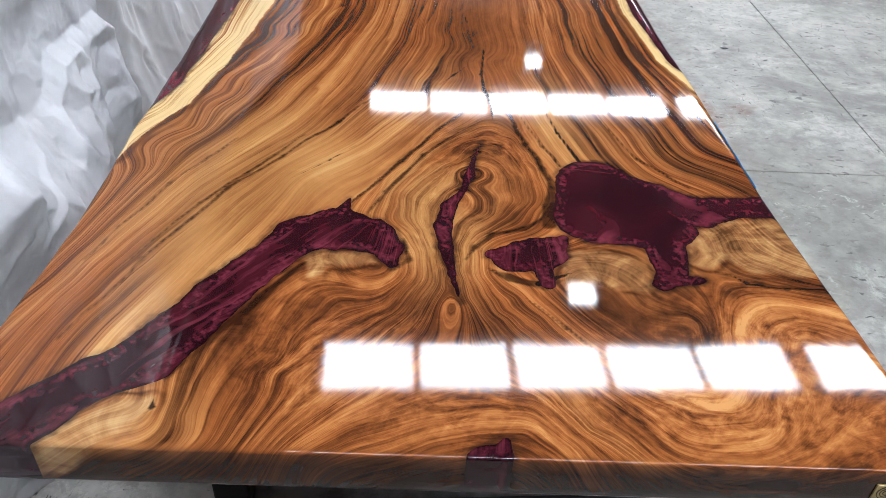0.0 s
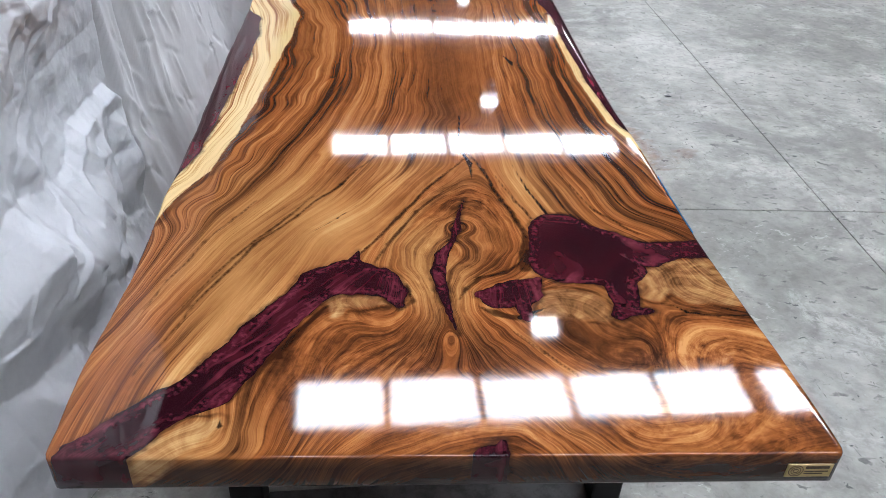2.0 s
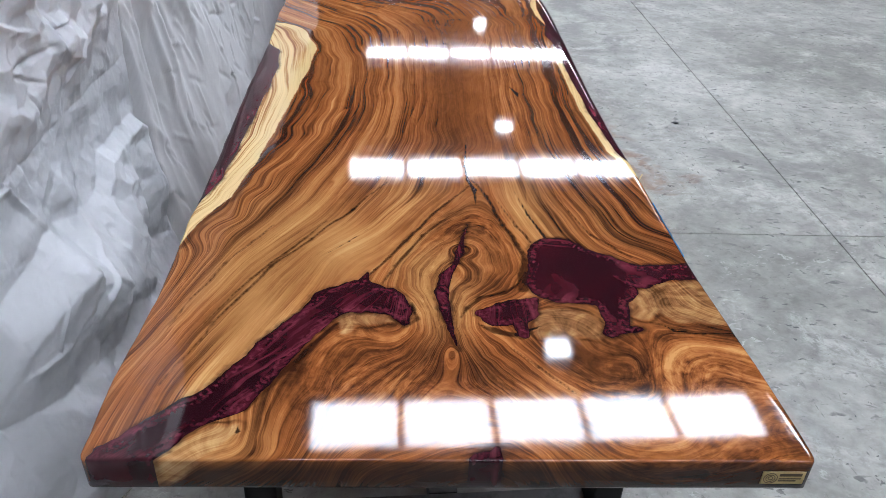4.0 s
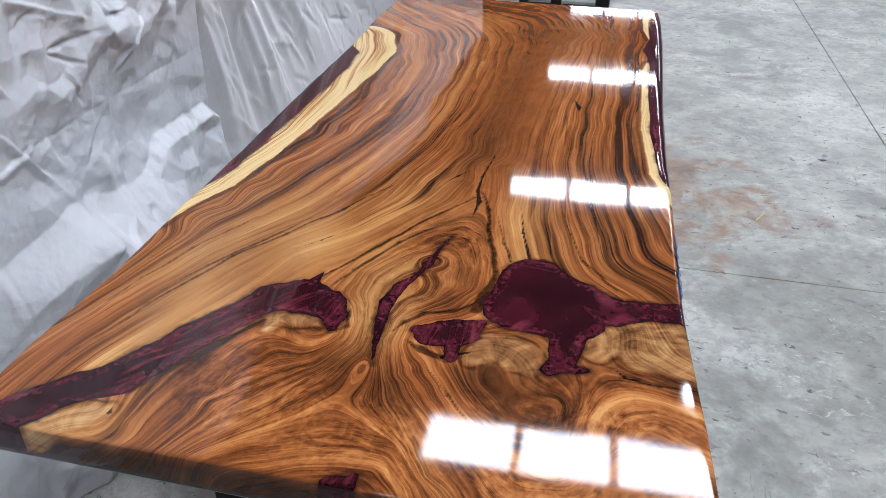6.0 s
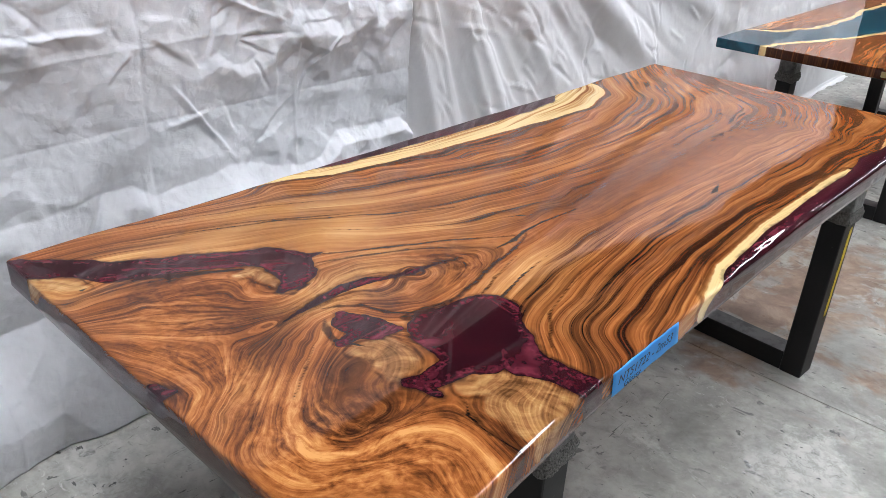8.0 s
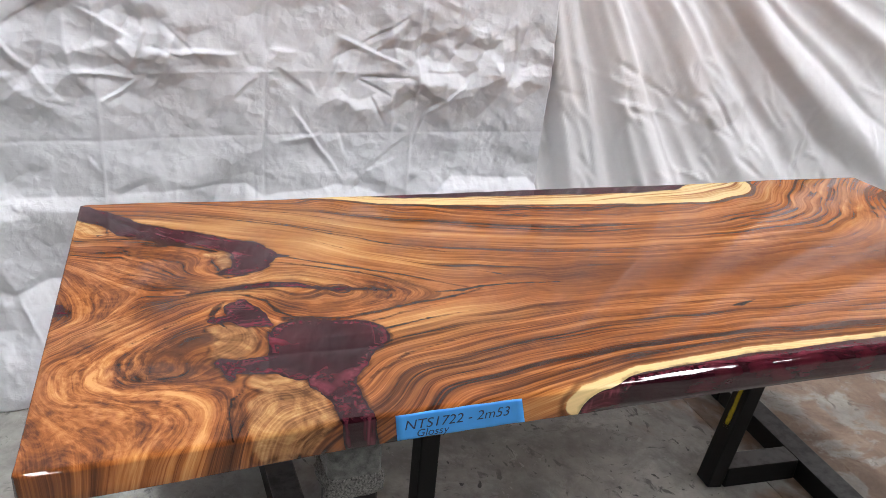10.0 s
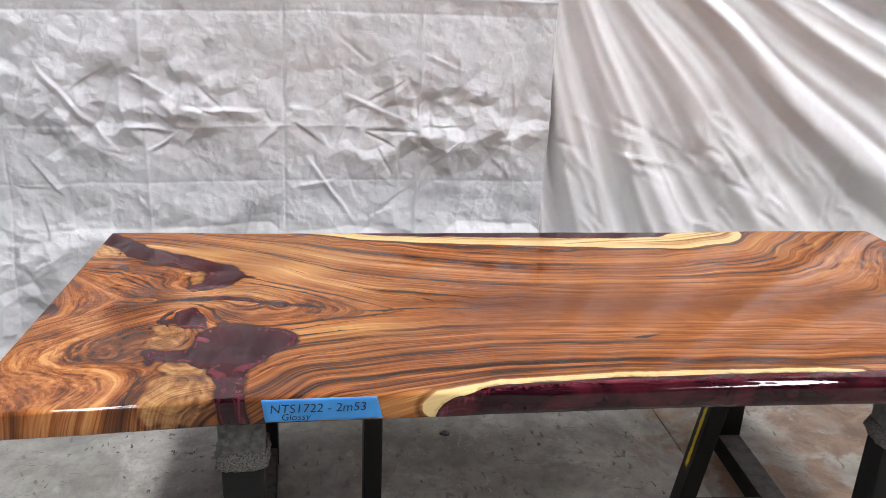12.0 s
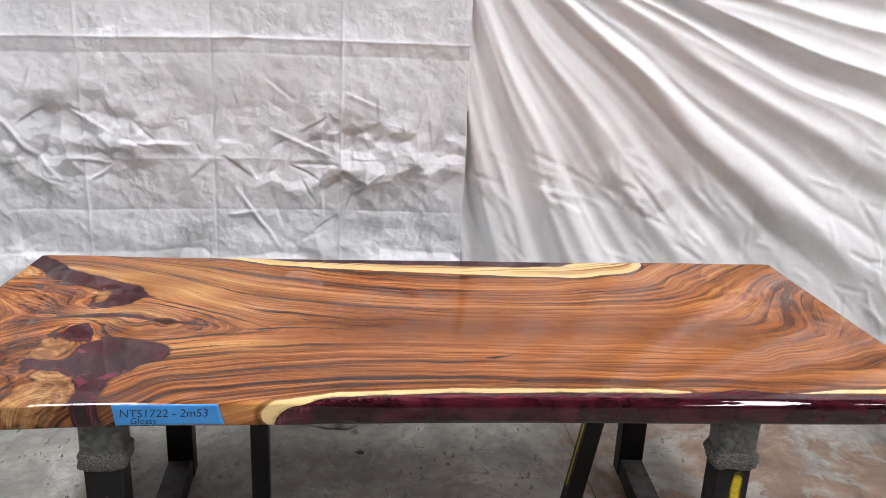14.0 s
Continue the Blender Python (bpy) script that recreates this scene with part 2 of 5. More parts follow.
def resin_material(name, deep, mid, pearl):
    m = Mat(name)
    p = m.coords()
    x, y, z = m.split(p)
    edge = m.attr("edge")
    g = m.math("MULTIPLY_ADD", m.noise(p, 8.0, 3.0), 0.05, m.attr("grain"))
    swirl = m.noise(m.xyz(m.math("MULTIPLY", g, 85.0), m.math("MULTIPLY", x, 5.0), m.math("MULTIPLY", y, 5.0)), 1.0, 4.0, 0.6, 0.8)
    big = m.noise(p, 10.0, 3.0, 0.5, 0.6)
    col = m.mix(m.span(big, 0.38, 0.66), deep, mid)
    col = m.mix(m.math("MULTIPLY", m.span(swirl, 0.46, 0.74), m.math("MULTIPLY", m.math("MULTIPLY", m.span(big, 0.36, 0.60, 0.12, 0.85), m.span(y, 0.0, 0.010)), m.math("MAXIMUM", m.attr("pearl"), m.span(edge, -0.040, -0.018, 0.15, 1.0)))), col, pearl)
    rim = m.math("MULTIPLY", m.span(m.math("ABSOLUTE", m.math("ADD", edge, 0.009)), 0.006, 0.0), m.span(m.noise(p, 30.0, 3.0), 0.45, 0.65))
    col = m.mix(m.math("MULTIPLY", rim, 0.25), col, pearl)
    radial = m.noise(m.xyz(m.math("MULTIPLY", edge, 14.0), m.math("MULTIPLY", x, 110.0), m.math("MULTIPLY", y, 110.0)), 1.0, 3.0, 0.6)
    col = m.mix(m.math("MULTIPLY", m.span(m.math("ABSOLUTE", m.math("ADD", edge, 0.012)), 0.013, 0.0), m.math("MULTIPLY", m.span(radial, 0.45, 0.70, 0.0, 0.6), m.span(y, 0.0, 0.010))), col, pearl)
    col = m.mix(m.span(edge, -0.003, 0.0, 0.0, 0.6), col, tuple(c * 0.5 for c in deep))
    m.bsdf.inputs["Specular IOR Level"].default_value = 0.0
    m.set(Base_Color=col, Roughness=0.35, Coat_Weight=1.0, Coat_Roughness=0.035, Coat_IOR=1.45)
    m.bump(m.noise(p, 7.0, 2.0), 0.02, 0.004, coat=True)
    return m.mat


def concrete_material():
    m = Mat("concrete")
    p = m.coords()
    big = m.noise(p, 0.9, 5.0, 0.6, 0.4)
    mid = m.noise(p, 5.0, 5.0, 0.65, 0.3)
    fine = m.noise(p, 60.0, 4.0, 0.7)
    v = m.math("ADD", m.math("MULTIPLY", big, 0.5), m.math("MULTIPLY", mid, 0.5))
    col = m.ramp(v, [(0.3, (0.16, 0.158, 0.15)), (0.45, (0.275, 0.27, 0.253)), (0.58, (0.415, 0.41, 0.388)), (0.70, (0.55, 0.547, 0.522))])
    col = m.mix(1.0, col, m.ramp(m.noise(p, 17.0, 6.0, 0.72, 0.4), [(0.34, (0.80, 0.80, 0.79)), (0.5, (1.0, 1.0, 1.0)), (0.66, (1.1, 1.1, 1.09))]), "MULTIPLY")
    scuff = m.noise(m.xyz(*[m.math("MULTIPLY", c, k) for c, k in zip(m.split(p), (55.0, 9.0, 1.0))]), 1.0, 3.0, 0.6, 1.5)
    col = m.mix(m.math("MULTIPLY", m.span(scuff, 0.64, 0.70), m.span(big, 0.45, 0.58)), col, (0.085, 0.085, 0.083))
    chips = m.noise(m.xyz(*[m.math("MULTIPLY", c, k) for c, k in zip(m.split(p), (16.0, 28.0, 1.0))]), 1.0, 3.0, 0.55, 0.5)
    col = m.mix(m.math("MULTIPLY", m.span(chips, 0.60, 0.68), m.span(mid, 0.42, 0.58)), col, (0.15, 0.15, 0.145))
    col = m.mix(m.math("MULTIPLY", m.span(chips, 0.30, 0.25), m.span(big, 0.42, 0.6, 0.0, 0.8)), col, (0.58, 0.58, 0.56))
    blot = m.noise(p, 2.1, 6.0, 0.7, 0.6)
    col = m.mix(m.math("MULTIPLY", m.span(blot, 0.50, 0.66, 0.0, 0.65), m.span(m.noise(p, 24.0, 6.0, 0.75, 0.5), 0.40, 0.56, 0.1, 1.0)), col, (0.60, 0.60, 0.58))
    fleck = m.noise(m.xyz(*[m.math("MULTIPLY", c, k) for c, k in zip(m.split(p), (26.0, 40.0, 1.0))]), 1.0, 4.0, 0.7, 0.8)
    col = m.mix(m.math("MULTIPLY", m.span(fleck, 0.58, 0.66), m.span(m.noise(p, 3.3, 3.0), 0.46, 0.66, 0.05, 0.6)), col, (0.60, 0.60, 0.58))
    col = m.mix(m.math("MULTIPLY", m.span(fleck, 0.38, 0.31), m.span(m.noise(p, 2.7, 3.0), 0.46, 0.66, 0.05, 0.6)), col, (0.14, 0.138, 0.13))
    col = m.mix(m.span(m.noise(p, 1.4, 6.0, 0.72, 0.4), 0.46, 0.34, 0.0, 0.6), col, (0.16, 0.158, 0.15))
    specks = m.noise(m.xyz(*[m.math("MULTIPLY", c, k) for c, k in zip(m.split(p), (20.0, 30.0, 1.0))]), 1.0, 4.0, 0.6, 0.4)
    col = m.mix(m.math("MULTIPLY", m.span(specks, 0.645, 0.68), m.span(blot, 0.4, 0.6, 0.4, 1.0)), col, (0.08, 0.08, 0.08))
    x, y, z = m.split(p)
    dx, dy = m.math("MULTIPLY", m.math("SUBTRACT", x, 0.05), 0.75), m.math("SUBTRACT", y, 2.55)
    far = m.math("SQRT", m.math("ADD", m.math("MULTIPLY", dx, dx), m.math("MULTIPLY", dy, dy)))
    stain = m.math("SUBTRACT", m.math("MULTIPLY_ADD", m.noise(p, 3.2, 4.0, 0.6, 0.5), 2.2, -0.75), far)
    col = m.mix(m.math("MULTIPLY", m.span(stain, -0.5, -0.1, 0.0, 0.82), m.span(m.noise(p, 5.5, 5.0, 0.65, 0.6), 0.60, 0.50, 0.25, 1.0)), col, m.ramp(m.noise(p, 9.0, 5.0, 0.65, 0.6), [(0.35, (0.15, 0.082, 0.052)), (0.55, (0.26, 0.165, 0.108)), (0.7, (0.36, 0.26, 0.19))]))
    col = m.mix(1.0, col, (1.0, 0.985, 0.950), "MULTIPLY")
    m.set(Base_Color=col, Roughness=m.math("MULTIPLY_ADD", mid, 0.35, 0.4))
    m.bump(m.math("ADD", m.math("MULTIPLY", fine, 0.4), mid), 0.25, 0.003)
    return m.mat


def cloth_material(name, colour, rough, crease, dents):
    m = Mat(name)
    p = m.coords()
    v = m.math("ADD", m.math("MULTIPLY", m.noise(p, 3.0, 4.0), 0.6), m.math("MULTIPLY", m.noise(p, 40.0, 3.0), 0.25))
    col = m.ramp(v, [(0.25, tuple(c * 0.9 for c in colour)), (0.6, colour)])
    m.set(Base_Color=col, Roughness=rough)
    m.bsdf.inputs["Specular IOR Level"].default_value = 0.35
    warp = m.nodes.new("ShaderNodeVectorMath")
    warp.operation = "MULTIPLY_ADD"
    wander = m.nodes.new("ShaderNodeTexNoise")
    wander.inputs["Scale"].default_value = 6.0
    m.put(wander.inputs["Vector"], p)
    m.put(warp.inputs[0], wander.outputs[1])
    warp.inputs[1].default_value = (0.06, 0.06, 0.06)
    m.put(warp.inputs[2], p)
    height = m.math("MULTIPLY", m.noise(p, 30.0, 4.0, 0.6), 0.10)
    for scale, deep in dents:
        facet = m.nodes.new("ShaderNodeTexVoronoi")
        facet.inputs["Scale"].default_value = scale
        m.put(facet.inputs["Vector"], warp.outputs[0])
        height = m.math("MULTIPLY_ADD", m.math("MULTIPLY", facet.outputs["Distance"], m.span(m.noise(p, 0.45 * abs(scale) ** 0.8, 3.0), 0.42, 0.62, 0.12, 1.0)), deep, height)
    scratch = m.noise(m.xyz(*[m.math("MULTIPLY", c, k) for c, k in zip(m.split(p), (9.0, 9.0, 22.0))]), 1.0, 5.0, 0.7, 1.0)
    height = m.math("MULTIPLY_ADD", scratch, 0.11, height)
    m.bump(height, crease, 0.02)
    return m.mat


def plain(name, colour, rough=0.5, metal=0.0, vary=0.2, scale=12.0, bump=0.1):
    m = Mat(name)
    p = m.coords()
    v = m.noise(p, scale, 5.0, 0.6)
    col = m.ramp(v, [(0.3, tuple(c * (1 - vary) for c in colour)), (0.7, tuple(min(1, c * (1 + vary)) for c in colour))])
    m.set(Base_Color=col, Roughness=m.math("MULTIPLY_ADD", v, 0.3, rough - 0.15), Metallic=metal)
    m.bump(m.noise(p, scale * 12, 3.0), bump, 0.001)
    return m.mat


def glow(name, colour, strength):
    m = Mat(name)
    m.set(Base_Color=(0.8, 0.8, 0.8), Emission_Color=colour, Emission_Strength=strength)
    return m.mat


RED_HEART = [(0.036, 0.011, 0.005), (0.115, 0.034, 0.011), (0.270, 0.083, 0.021), (0.45, 0.165, 0.044), (0.65, 0.315, 0.105)]
GOLD_HEART = [(0.050, 0.018, 0.008), (0.165, 0.062, 0.020), (0.345, 0.145, 0.042), (0.50, 0.240, 0.078), (0.69, 0.41, 0.155)]
WOOD = wood_material("suar_wood", RED_HEART, GOLD_HEART, (0.80, 0.58, 0.27))
RESIN = resin_material("burgundy_resin", (0.018, 0.003, 0.006), (0.052, 0.007, 0.012), (0.20, 0.034, 0.056))
BLUE = resin_material("blue_resin", (0.004, 0.03, 0.05), (0.012, 0.085, 0.13), (0.1, 0.3, 0.38))
CONCRETE = concrete_material()
TARP = cloth_material("grey_white_tarp", (0.70, 0.70, 0.725), 0.42, 0.8, ((5.3, 0.45), (7.9, -0.42), (13.0, 0.34), (19.0, -0.28), (31.0, 0.15), (52.0, -0.08)))
CLOTH = cloth_material("white_cloth", (0.80, 0.79, 0.80), 0.8, 0.3, ((9.0, 0.16), (14.0, -0.14), (30.0, 0.06)))
def steel_material():
    m = Mat("black_painted_steel")
    p = m.coords()
    v = m.noise(p, 9.0, 5.0, 0.6)
    col = m.ramp(v, [(0.3, (0.005, 0.005, 0.005)), (0.7, (0.011, 0.010, 0.010))])
    up = m.math("MULTIPLY", m.span(m.split(m.coords("Normal"))[2], 0.6, 0.95), m.span(m.noise(p, 20.0, 5.0, 0.7), 0.3, 0.6, 0.25, 0.6))
    col = m.mix(up, col, (0.17, 0.165, 0.16))
    col = m.mix(m.span(m.noise(p, 45.0, 4.0, 0.7), 0.68, 0.74, 0.0, 0.5), col, (0.09, 0.085, 0.08))
    m.set(Base_Color=col, Roughness=m.math("MULTIPLY_ADD", v, 0.3, 0.4))
    m.bsdf.inputs["Specular IOR Level"].default_value = 0.3
    m.bump(m.noise(p, 110.0, 3.0), 0.15, 0.001)
    return m.mat


STEEL = steel_material()
WORN = plain("worn_grey_steel", (0.10, 0.10, 0.10), 0.5, 0.3, 0.35, 14.0)
def spray_material():
    m = Mat("yellow_spray_paint")
    p = m.coords()
    gx, gy, gz = m.split(m.coords("Generated"))
    off = m.math("ABSOLUTE", m.math("SUBTRACT", m.math("MULTIPLY_ADD", m.noise(p, 30.0, 3.0), 0.25, gy), 0.625))
    tail = m.math("MULTIPLY", m.span(gz, 0.0, 0.12), m.span(gz, 1.0, 0.86))
    m.set(Base_Color=m.ramp(m.noise(p, 60.0, 3.0), [(0.3, (0.50, 0.36, 0.012)), (0.7, (0.70, 0.53, 0.02))]), Roughness=0.6)
    m.set(Alpha=m.math("MULTIPLY", m.math("MULTIPLY", m.span(off, 0.42, 0.10), tail), m.span(m.noise(p, 400.0, 2.0), 0.25, 0.5, 0.55, 1.0)))
    return m.mat


YELLOW = spray_material()
FOAM = plain("grey_foam_wrap", (0.13, 0.125, 0.115), 0.85, 0.0, 0.95, 260.0, 1.0)
FILM = plain("grey_plastic_film", (0.10, 0.10, 0.094), 0.35, 0.0, 0.6, 70.0, 0.8)
TAPE = plain("blue_masking_tape", (0.055, 0.31, 0.74), 0.6, 0.0, 0.08, 20.0)
INK = plain("dark_ink", (0.015, 0.02, 0.06), 0.6)
BRASS = plain("brushed_brass", (0.55, 0.42, 0.2), 0.35, 0.8, 0.1, 30.0)
ENGRAVE = plain("brown_engraving", (0.07, 0.045, 0.02), 0.5)
# unseen walls and the roof are toned down to cut fill and tabletop haze
WALLM = plain("dulled_wall_sheet", (0.18, 0.18, 0.18), 0.8, 0.0, 0.08, 2.0)
ROOFM = plain("roof_sheet", (0.09, 0.09, 0.095), 0.6, 0.0, 0.1, 2.0)
GLOW = glow("skylight_panel", (1.0, 0.985, 0.97), PANE_L)
LAMP = glow("lamp_lens", (1.0, 0.98, 0.95), 60.0)
MAROON = plain("maroon_cover", (0.16, 0.03, 0.03), 0.7)

# ---- setting: floor, walls, roof ----
X0, X1, Y0, Y1 = -6.0, 15.0, -9.0, 21.0
JX, JY = (-3.1, 1.68, 6.4), (-2.9, 1.88, 6.7, 11.5, 16.3)
floor = tagged(box_part("floor", (X0, Y0, -0.2), (X1, Y1, -0.012), CONCRETE, bevel=0), "grey stained concrete floor cut into large bays", "floor", kind="structure")
xs, ys = (X0, *JX, X1), (Y0, *JY, Y1)
for xa, xb in zip(xs, xs[1:]):
    for ya, yb in zip(ys, ys[1:]):
        box_part("slab", (xa + 0.002, ya + 0.002, -0.1), (xb - 0.002, yb - 0.002, 0), CONCRETE, floor, bevel=0.002)
for name, lo, hi in (("wall_west", (X0 - 0.2, Y0, -0.2), (X0, Y1, ROOF)), ("wall_east", (X1, Y0, -0.2), (X1 + 0.2, Y1, ROOF)),
                     ("wall_south", (X0 - 0.2, Y0 - 0.2, -0.2), (X1 + 0.2, Y0, ROOF)), ("wall_north", (X0 - 0.2, Y1, -0.2), (X1 + 0.2, Y1 + 0.2, ROOF))):
    tagged(box_part(name, lo, hi, WALLM, bevel=0), "unseen grey warehouse wall, toned down to cut fill light", "wall", kind="structure")
tagged(box_part("ceiling", (X0 - 0.2, Y0 - 0.2, ROOF + 0.03), (X1 + 0.2, Y1 + 0.2, ROOF + 0.2), ROOFM, bevel=0), "dark grey warehouse roof", "ceiling", kind="structure")

# rows of translucent roof panes, and lamps between them
PANE, DEEP, PITCH = 0.73, 0.52, 4.86
# row -1 is unseen, added overhead to brighten the near end and backdrop
for row in range(-1, 4):
    yc = 4.09 + PITCH * row
    light = empty("skylight", "row of bright translucent roof panes in a grey frame", "skylight", "roof skylights", at=(0, yc, ROOF))
    light.rotation_euler.z = radians(2.5)
    for n in range(7):
        xc = -0.46 + 0.8 * n + (0.18 if n > 4 else 0)
        box_part("pane", (xc - PANE / 2, -DEEP / 2, -0.012), (xc + PANE / 2, DEEP / 2, 0.004), GLOW, light, bevel=0.002)
    for e in (-1, 1):
        box_part("frame", (-0.88, e * (DEEP / 2 + 0.03) - 0.025, -0.03), (4.95, e * (DEEP / 2 + 0.03) + 0.025, 0.028), ROOFM, light)
for row in range(0, 3):
    at = (1.43, 5.0 + 5.25 * row, ROOF - 0.10)
    lamp = empty("high_bay_lamp", "square high bay lamp hanging from the roof", "lamp", "high bay lamps", at=at)
    box_part("housing", (-0.15, -0.15, 0.01), (0.15, 0.15, 0.12), ROOFM, lamp)
    box_part("lens", (-0.11, -0.11, -0.01), (0.11, 0.11, 0.009), LAMP, lamp)
    box_part("rod", (-0.01, -0.01, 0.12), (0.01, 0.01, 0.135), STEEL, lamp)


# ---- live edge table ----
TOP, THICK = 0.75, 0.058
LEFT = [(0, -0.505), (0.16, -0.510), (0.36, -0.497), (0.62, -0.507), (0.9, -0.508), (1.2, -0.518), (1.5, -0.520), (1.85, -0.522), (2.1, -0.540), (2.35, -0.541), (2.53, -0.545)]
RIGHT = [(0, 0.549), (0.12, 0.544), (0.33, 0.527), (0.48, 0.515), (0.6, 0.509), (0.8, 0.505), (0.92, 0.504), (1.15, 0.498), (1.5, 0.494), (1.76, 0.497), (2.07, 0.500), (2.37, 0.500), (2.53, 0.490)]
RIVER = [(-0.455, -0.03, 0.040), (-0.448, -0.005, 0.040), (-0.41, 0.045, 0.036), (-0.372, 0.092, 0.033), (-0.325, 0.128, 0.043), (-0.29, 0.19, 0.036), (-0.263, 0.245, 0.035),
         (-0.222, 0.315, 0.034), (-0.18, 0.380, 0.040), (-0.14, 0.392, 0.050), (-0.095, 0.378, 0.041), (-0.065, 0.350, 0.024), (-0.052, 0.316, 0.008)]
SPIKE = [(-0.135, 0.43, 0.014), (-0.126, 0.470, 0.002)]
SLIVER = [(0.077, 0.66, 0.001), (0.062, 0.60, 0.003), (0.055, 0.550, 0.008), (0.043, 0.505, 0.004), (0.022, 0.46, 0.012), (0.014, 0.41, 0.013), (0.017, 0.36, 0.010), (0.025, 0.30, 0.005), (0.037, 0.242, 0.001)]
SMALL = [(0.08, 0.350, 0.012), (0.11, 0.340, 0.032), (0.15, 0.355, 0.036), (0.184, 0.392, 0.008)]
SMALL_FOOT = [(0.15, 0.335, 0.016), (0.150, 0.288, 0.011)]
BLOB = [(0.252, 0.545, 0.060), (0.238, 0.445, 0.062), (0.325, 0.432, 0.060), (0.325, 0.495, 0.056), (0.25, 0.53, 0.06)]
ARM = [(0.33, 0.49, 0.052), (0.40, 0.472, 0.040), (0.46, 0.484, 0.026), (0.57, 0.498, 0.030)]
STEM = [(0.325, 0.40, 0.036), (0.322, 0.315, 0.022), (0.303, 0.292, 0.014)]
TOE = [(0.318, 0.305, 0.015), (0.362, 0.305, 0.007)]
PEAK = [(0.060, -0.03, 0.030), (0.062, -0.008, 0.024), (0.076, 0.006, 0.010), (0.080, 0.024, 0.004)]
LEFT_RESIN = [(-0.54, 0.70, 0.030), (-0.54, 0.85, 0.064), (-0.54, 0.99, 0.069), (-0.54, 1.17, 0.072), (-0.54, 1.42, 0.083), (-0.54, 1.59, 0.082), (-0.54, 1.72, 0.068), (-0.55, 1.81, 0.03)]
RIGHT_RESIN = [(0.57, 0.955, 0.060), (0.57, 1.04, 0.093), (0.57, 1.3, 0.112), (0.57, 1.56, 0.119), (0.57, 1.76, 0.116), (0.57, 1.87, 0.118), (0.57, 2.0, 0.135), (0.57, 2.1, 0.120), (0.57, 2.3, 0.110), (0.57, 2.56, 0.075)]
LEFT_SAP = [(-0.54, 0.575, 0.040), (-0.54, 0.644, 0.055), (-0.54, 0.785, 0.104), (-0.54, 0.946, 0.126), (-0.54, 1.115, 0.140), (-0.54, 1.27, 0.154), (-0.54, 1.42, 0.165), (-0.54, 1.60, 0.178), (-0.54, 1.76, 0.182), (-0.55, 1.90, 0.150), (-0.56, 1.98, 0.06)]
RIGHT_SAP = [(0.537, 0.895, 0.026), (0.520, 0.915, 0.026), (0.497, 0.950, 0.013), (0.468, 1.04, 0.011), (0.446, 1.30, 0.012), (0.441, 1.56, 0.010), (0.444, 1.77, 0.011), (0.451, 1.86, 0.007)]
FAR_SAP = [(0.455, 2.12, 0.003), (0.441, 2.24, 0.010), (0.438, 2.36, 0.010), (0.452, 2.47, 0.009), (0.48, 2.52, 0.006)]
CRACKS_FIRST = [
    [(0.095, 1.06, 0.002), (0.085, 0.93, 0.003), (0.088, 0.86, 0.004), (0.10, 0.81, 0.005), (0.10, 0.74, 0.001)], [(0.19, 0.82, 0.0005), (0.21, 0.70, 0.003), (0.237, 0.60, 0.004)],
    [(-0.23, 0.51, 0.0002), (-0.17, 0.58, 0.0016), (-0.11, 0.66, 0.0002)], [(-0.38, 0.62, 0.0001), (-0.28, 0.58, 0.0004)],
    [(0.25, 1.47, 0.002), (0.265, 1.42, 0.006), (0.27, 1.38, 0.001)], [(-0.298, 0.070, 0.001), (-0.294, 0.055, 0.0025), (-0.300, 0.045, 0.0005)],
    [(0.385, 0.335, 0.0005), (0.42, 0.302, 0.003), (0.47, 0.292, 0.0015), (0.53, 0.295, 0.002)], [(-0.125, 1.06, 0.0001), (-0.02, 1.045, 0.0006)],
]
CRACKS_SECOND = [
    [(0.30, 0.165, 0.0005), (0.335, 0.17, 0.0015)], [(0.14, 0.285, 0.006), (0.185, 0.31, 0.002)], [(-0.01, 0.85, 0.0003), (0.03, 0.92, 0.0022), (0.06, 0.97, 0.0003)],
]
CRACKS = [*CRACKS_FIRST, *CRACKS_SECOND]
# pale knots with clear outlines
PALE = ([(0.375, 0.345, 0.022), (0.40, 0.395, 0.030), (0.44, 0.425, 0.026), (0.49, 0.42, 0.040), (0.54, 0.40, 0.035)], [(0.46, 0.375, 0.055), (0.50, 0.36, 0.045), (0.55, 0.36, 0.04)],
        [(0.185, 0.292, 0.018), (0.215, 0.325, 0.040), (0.255, 0.315, 0.036), (0.275, 0.29, 0.018)], [(-0.155, 0.285, 0.008), (-0.15, 0.325, 0.020), (-0.10, 0.325, 0.016), (-0.075, 0.318, 0.006)], [(-0.42, -0.04, 0.030), (-0.36, 0.01, 0.026), (-0.325, 0.045, 0.024), (-0.30, 0.06, 0.012)])
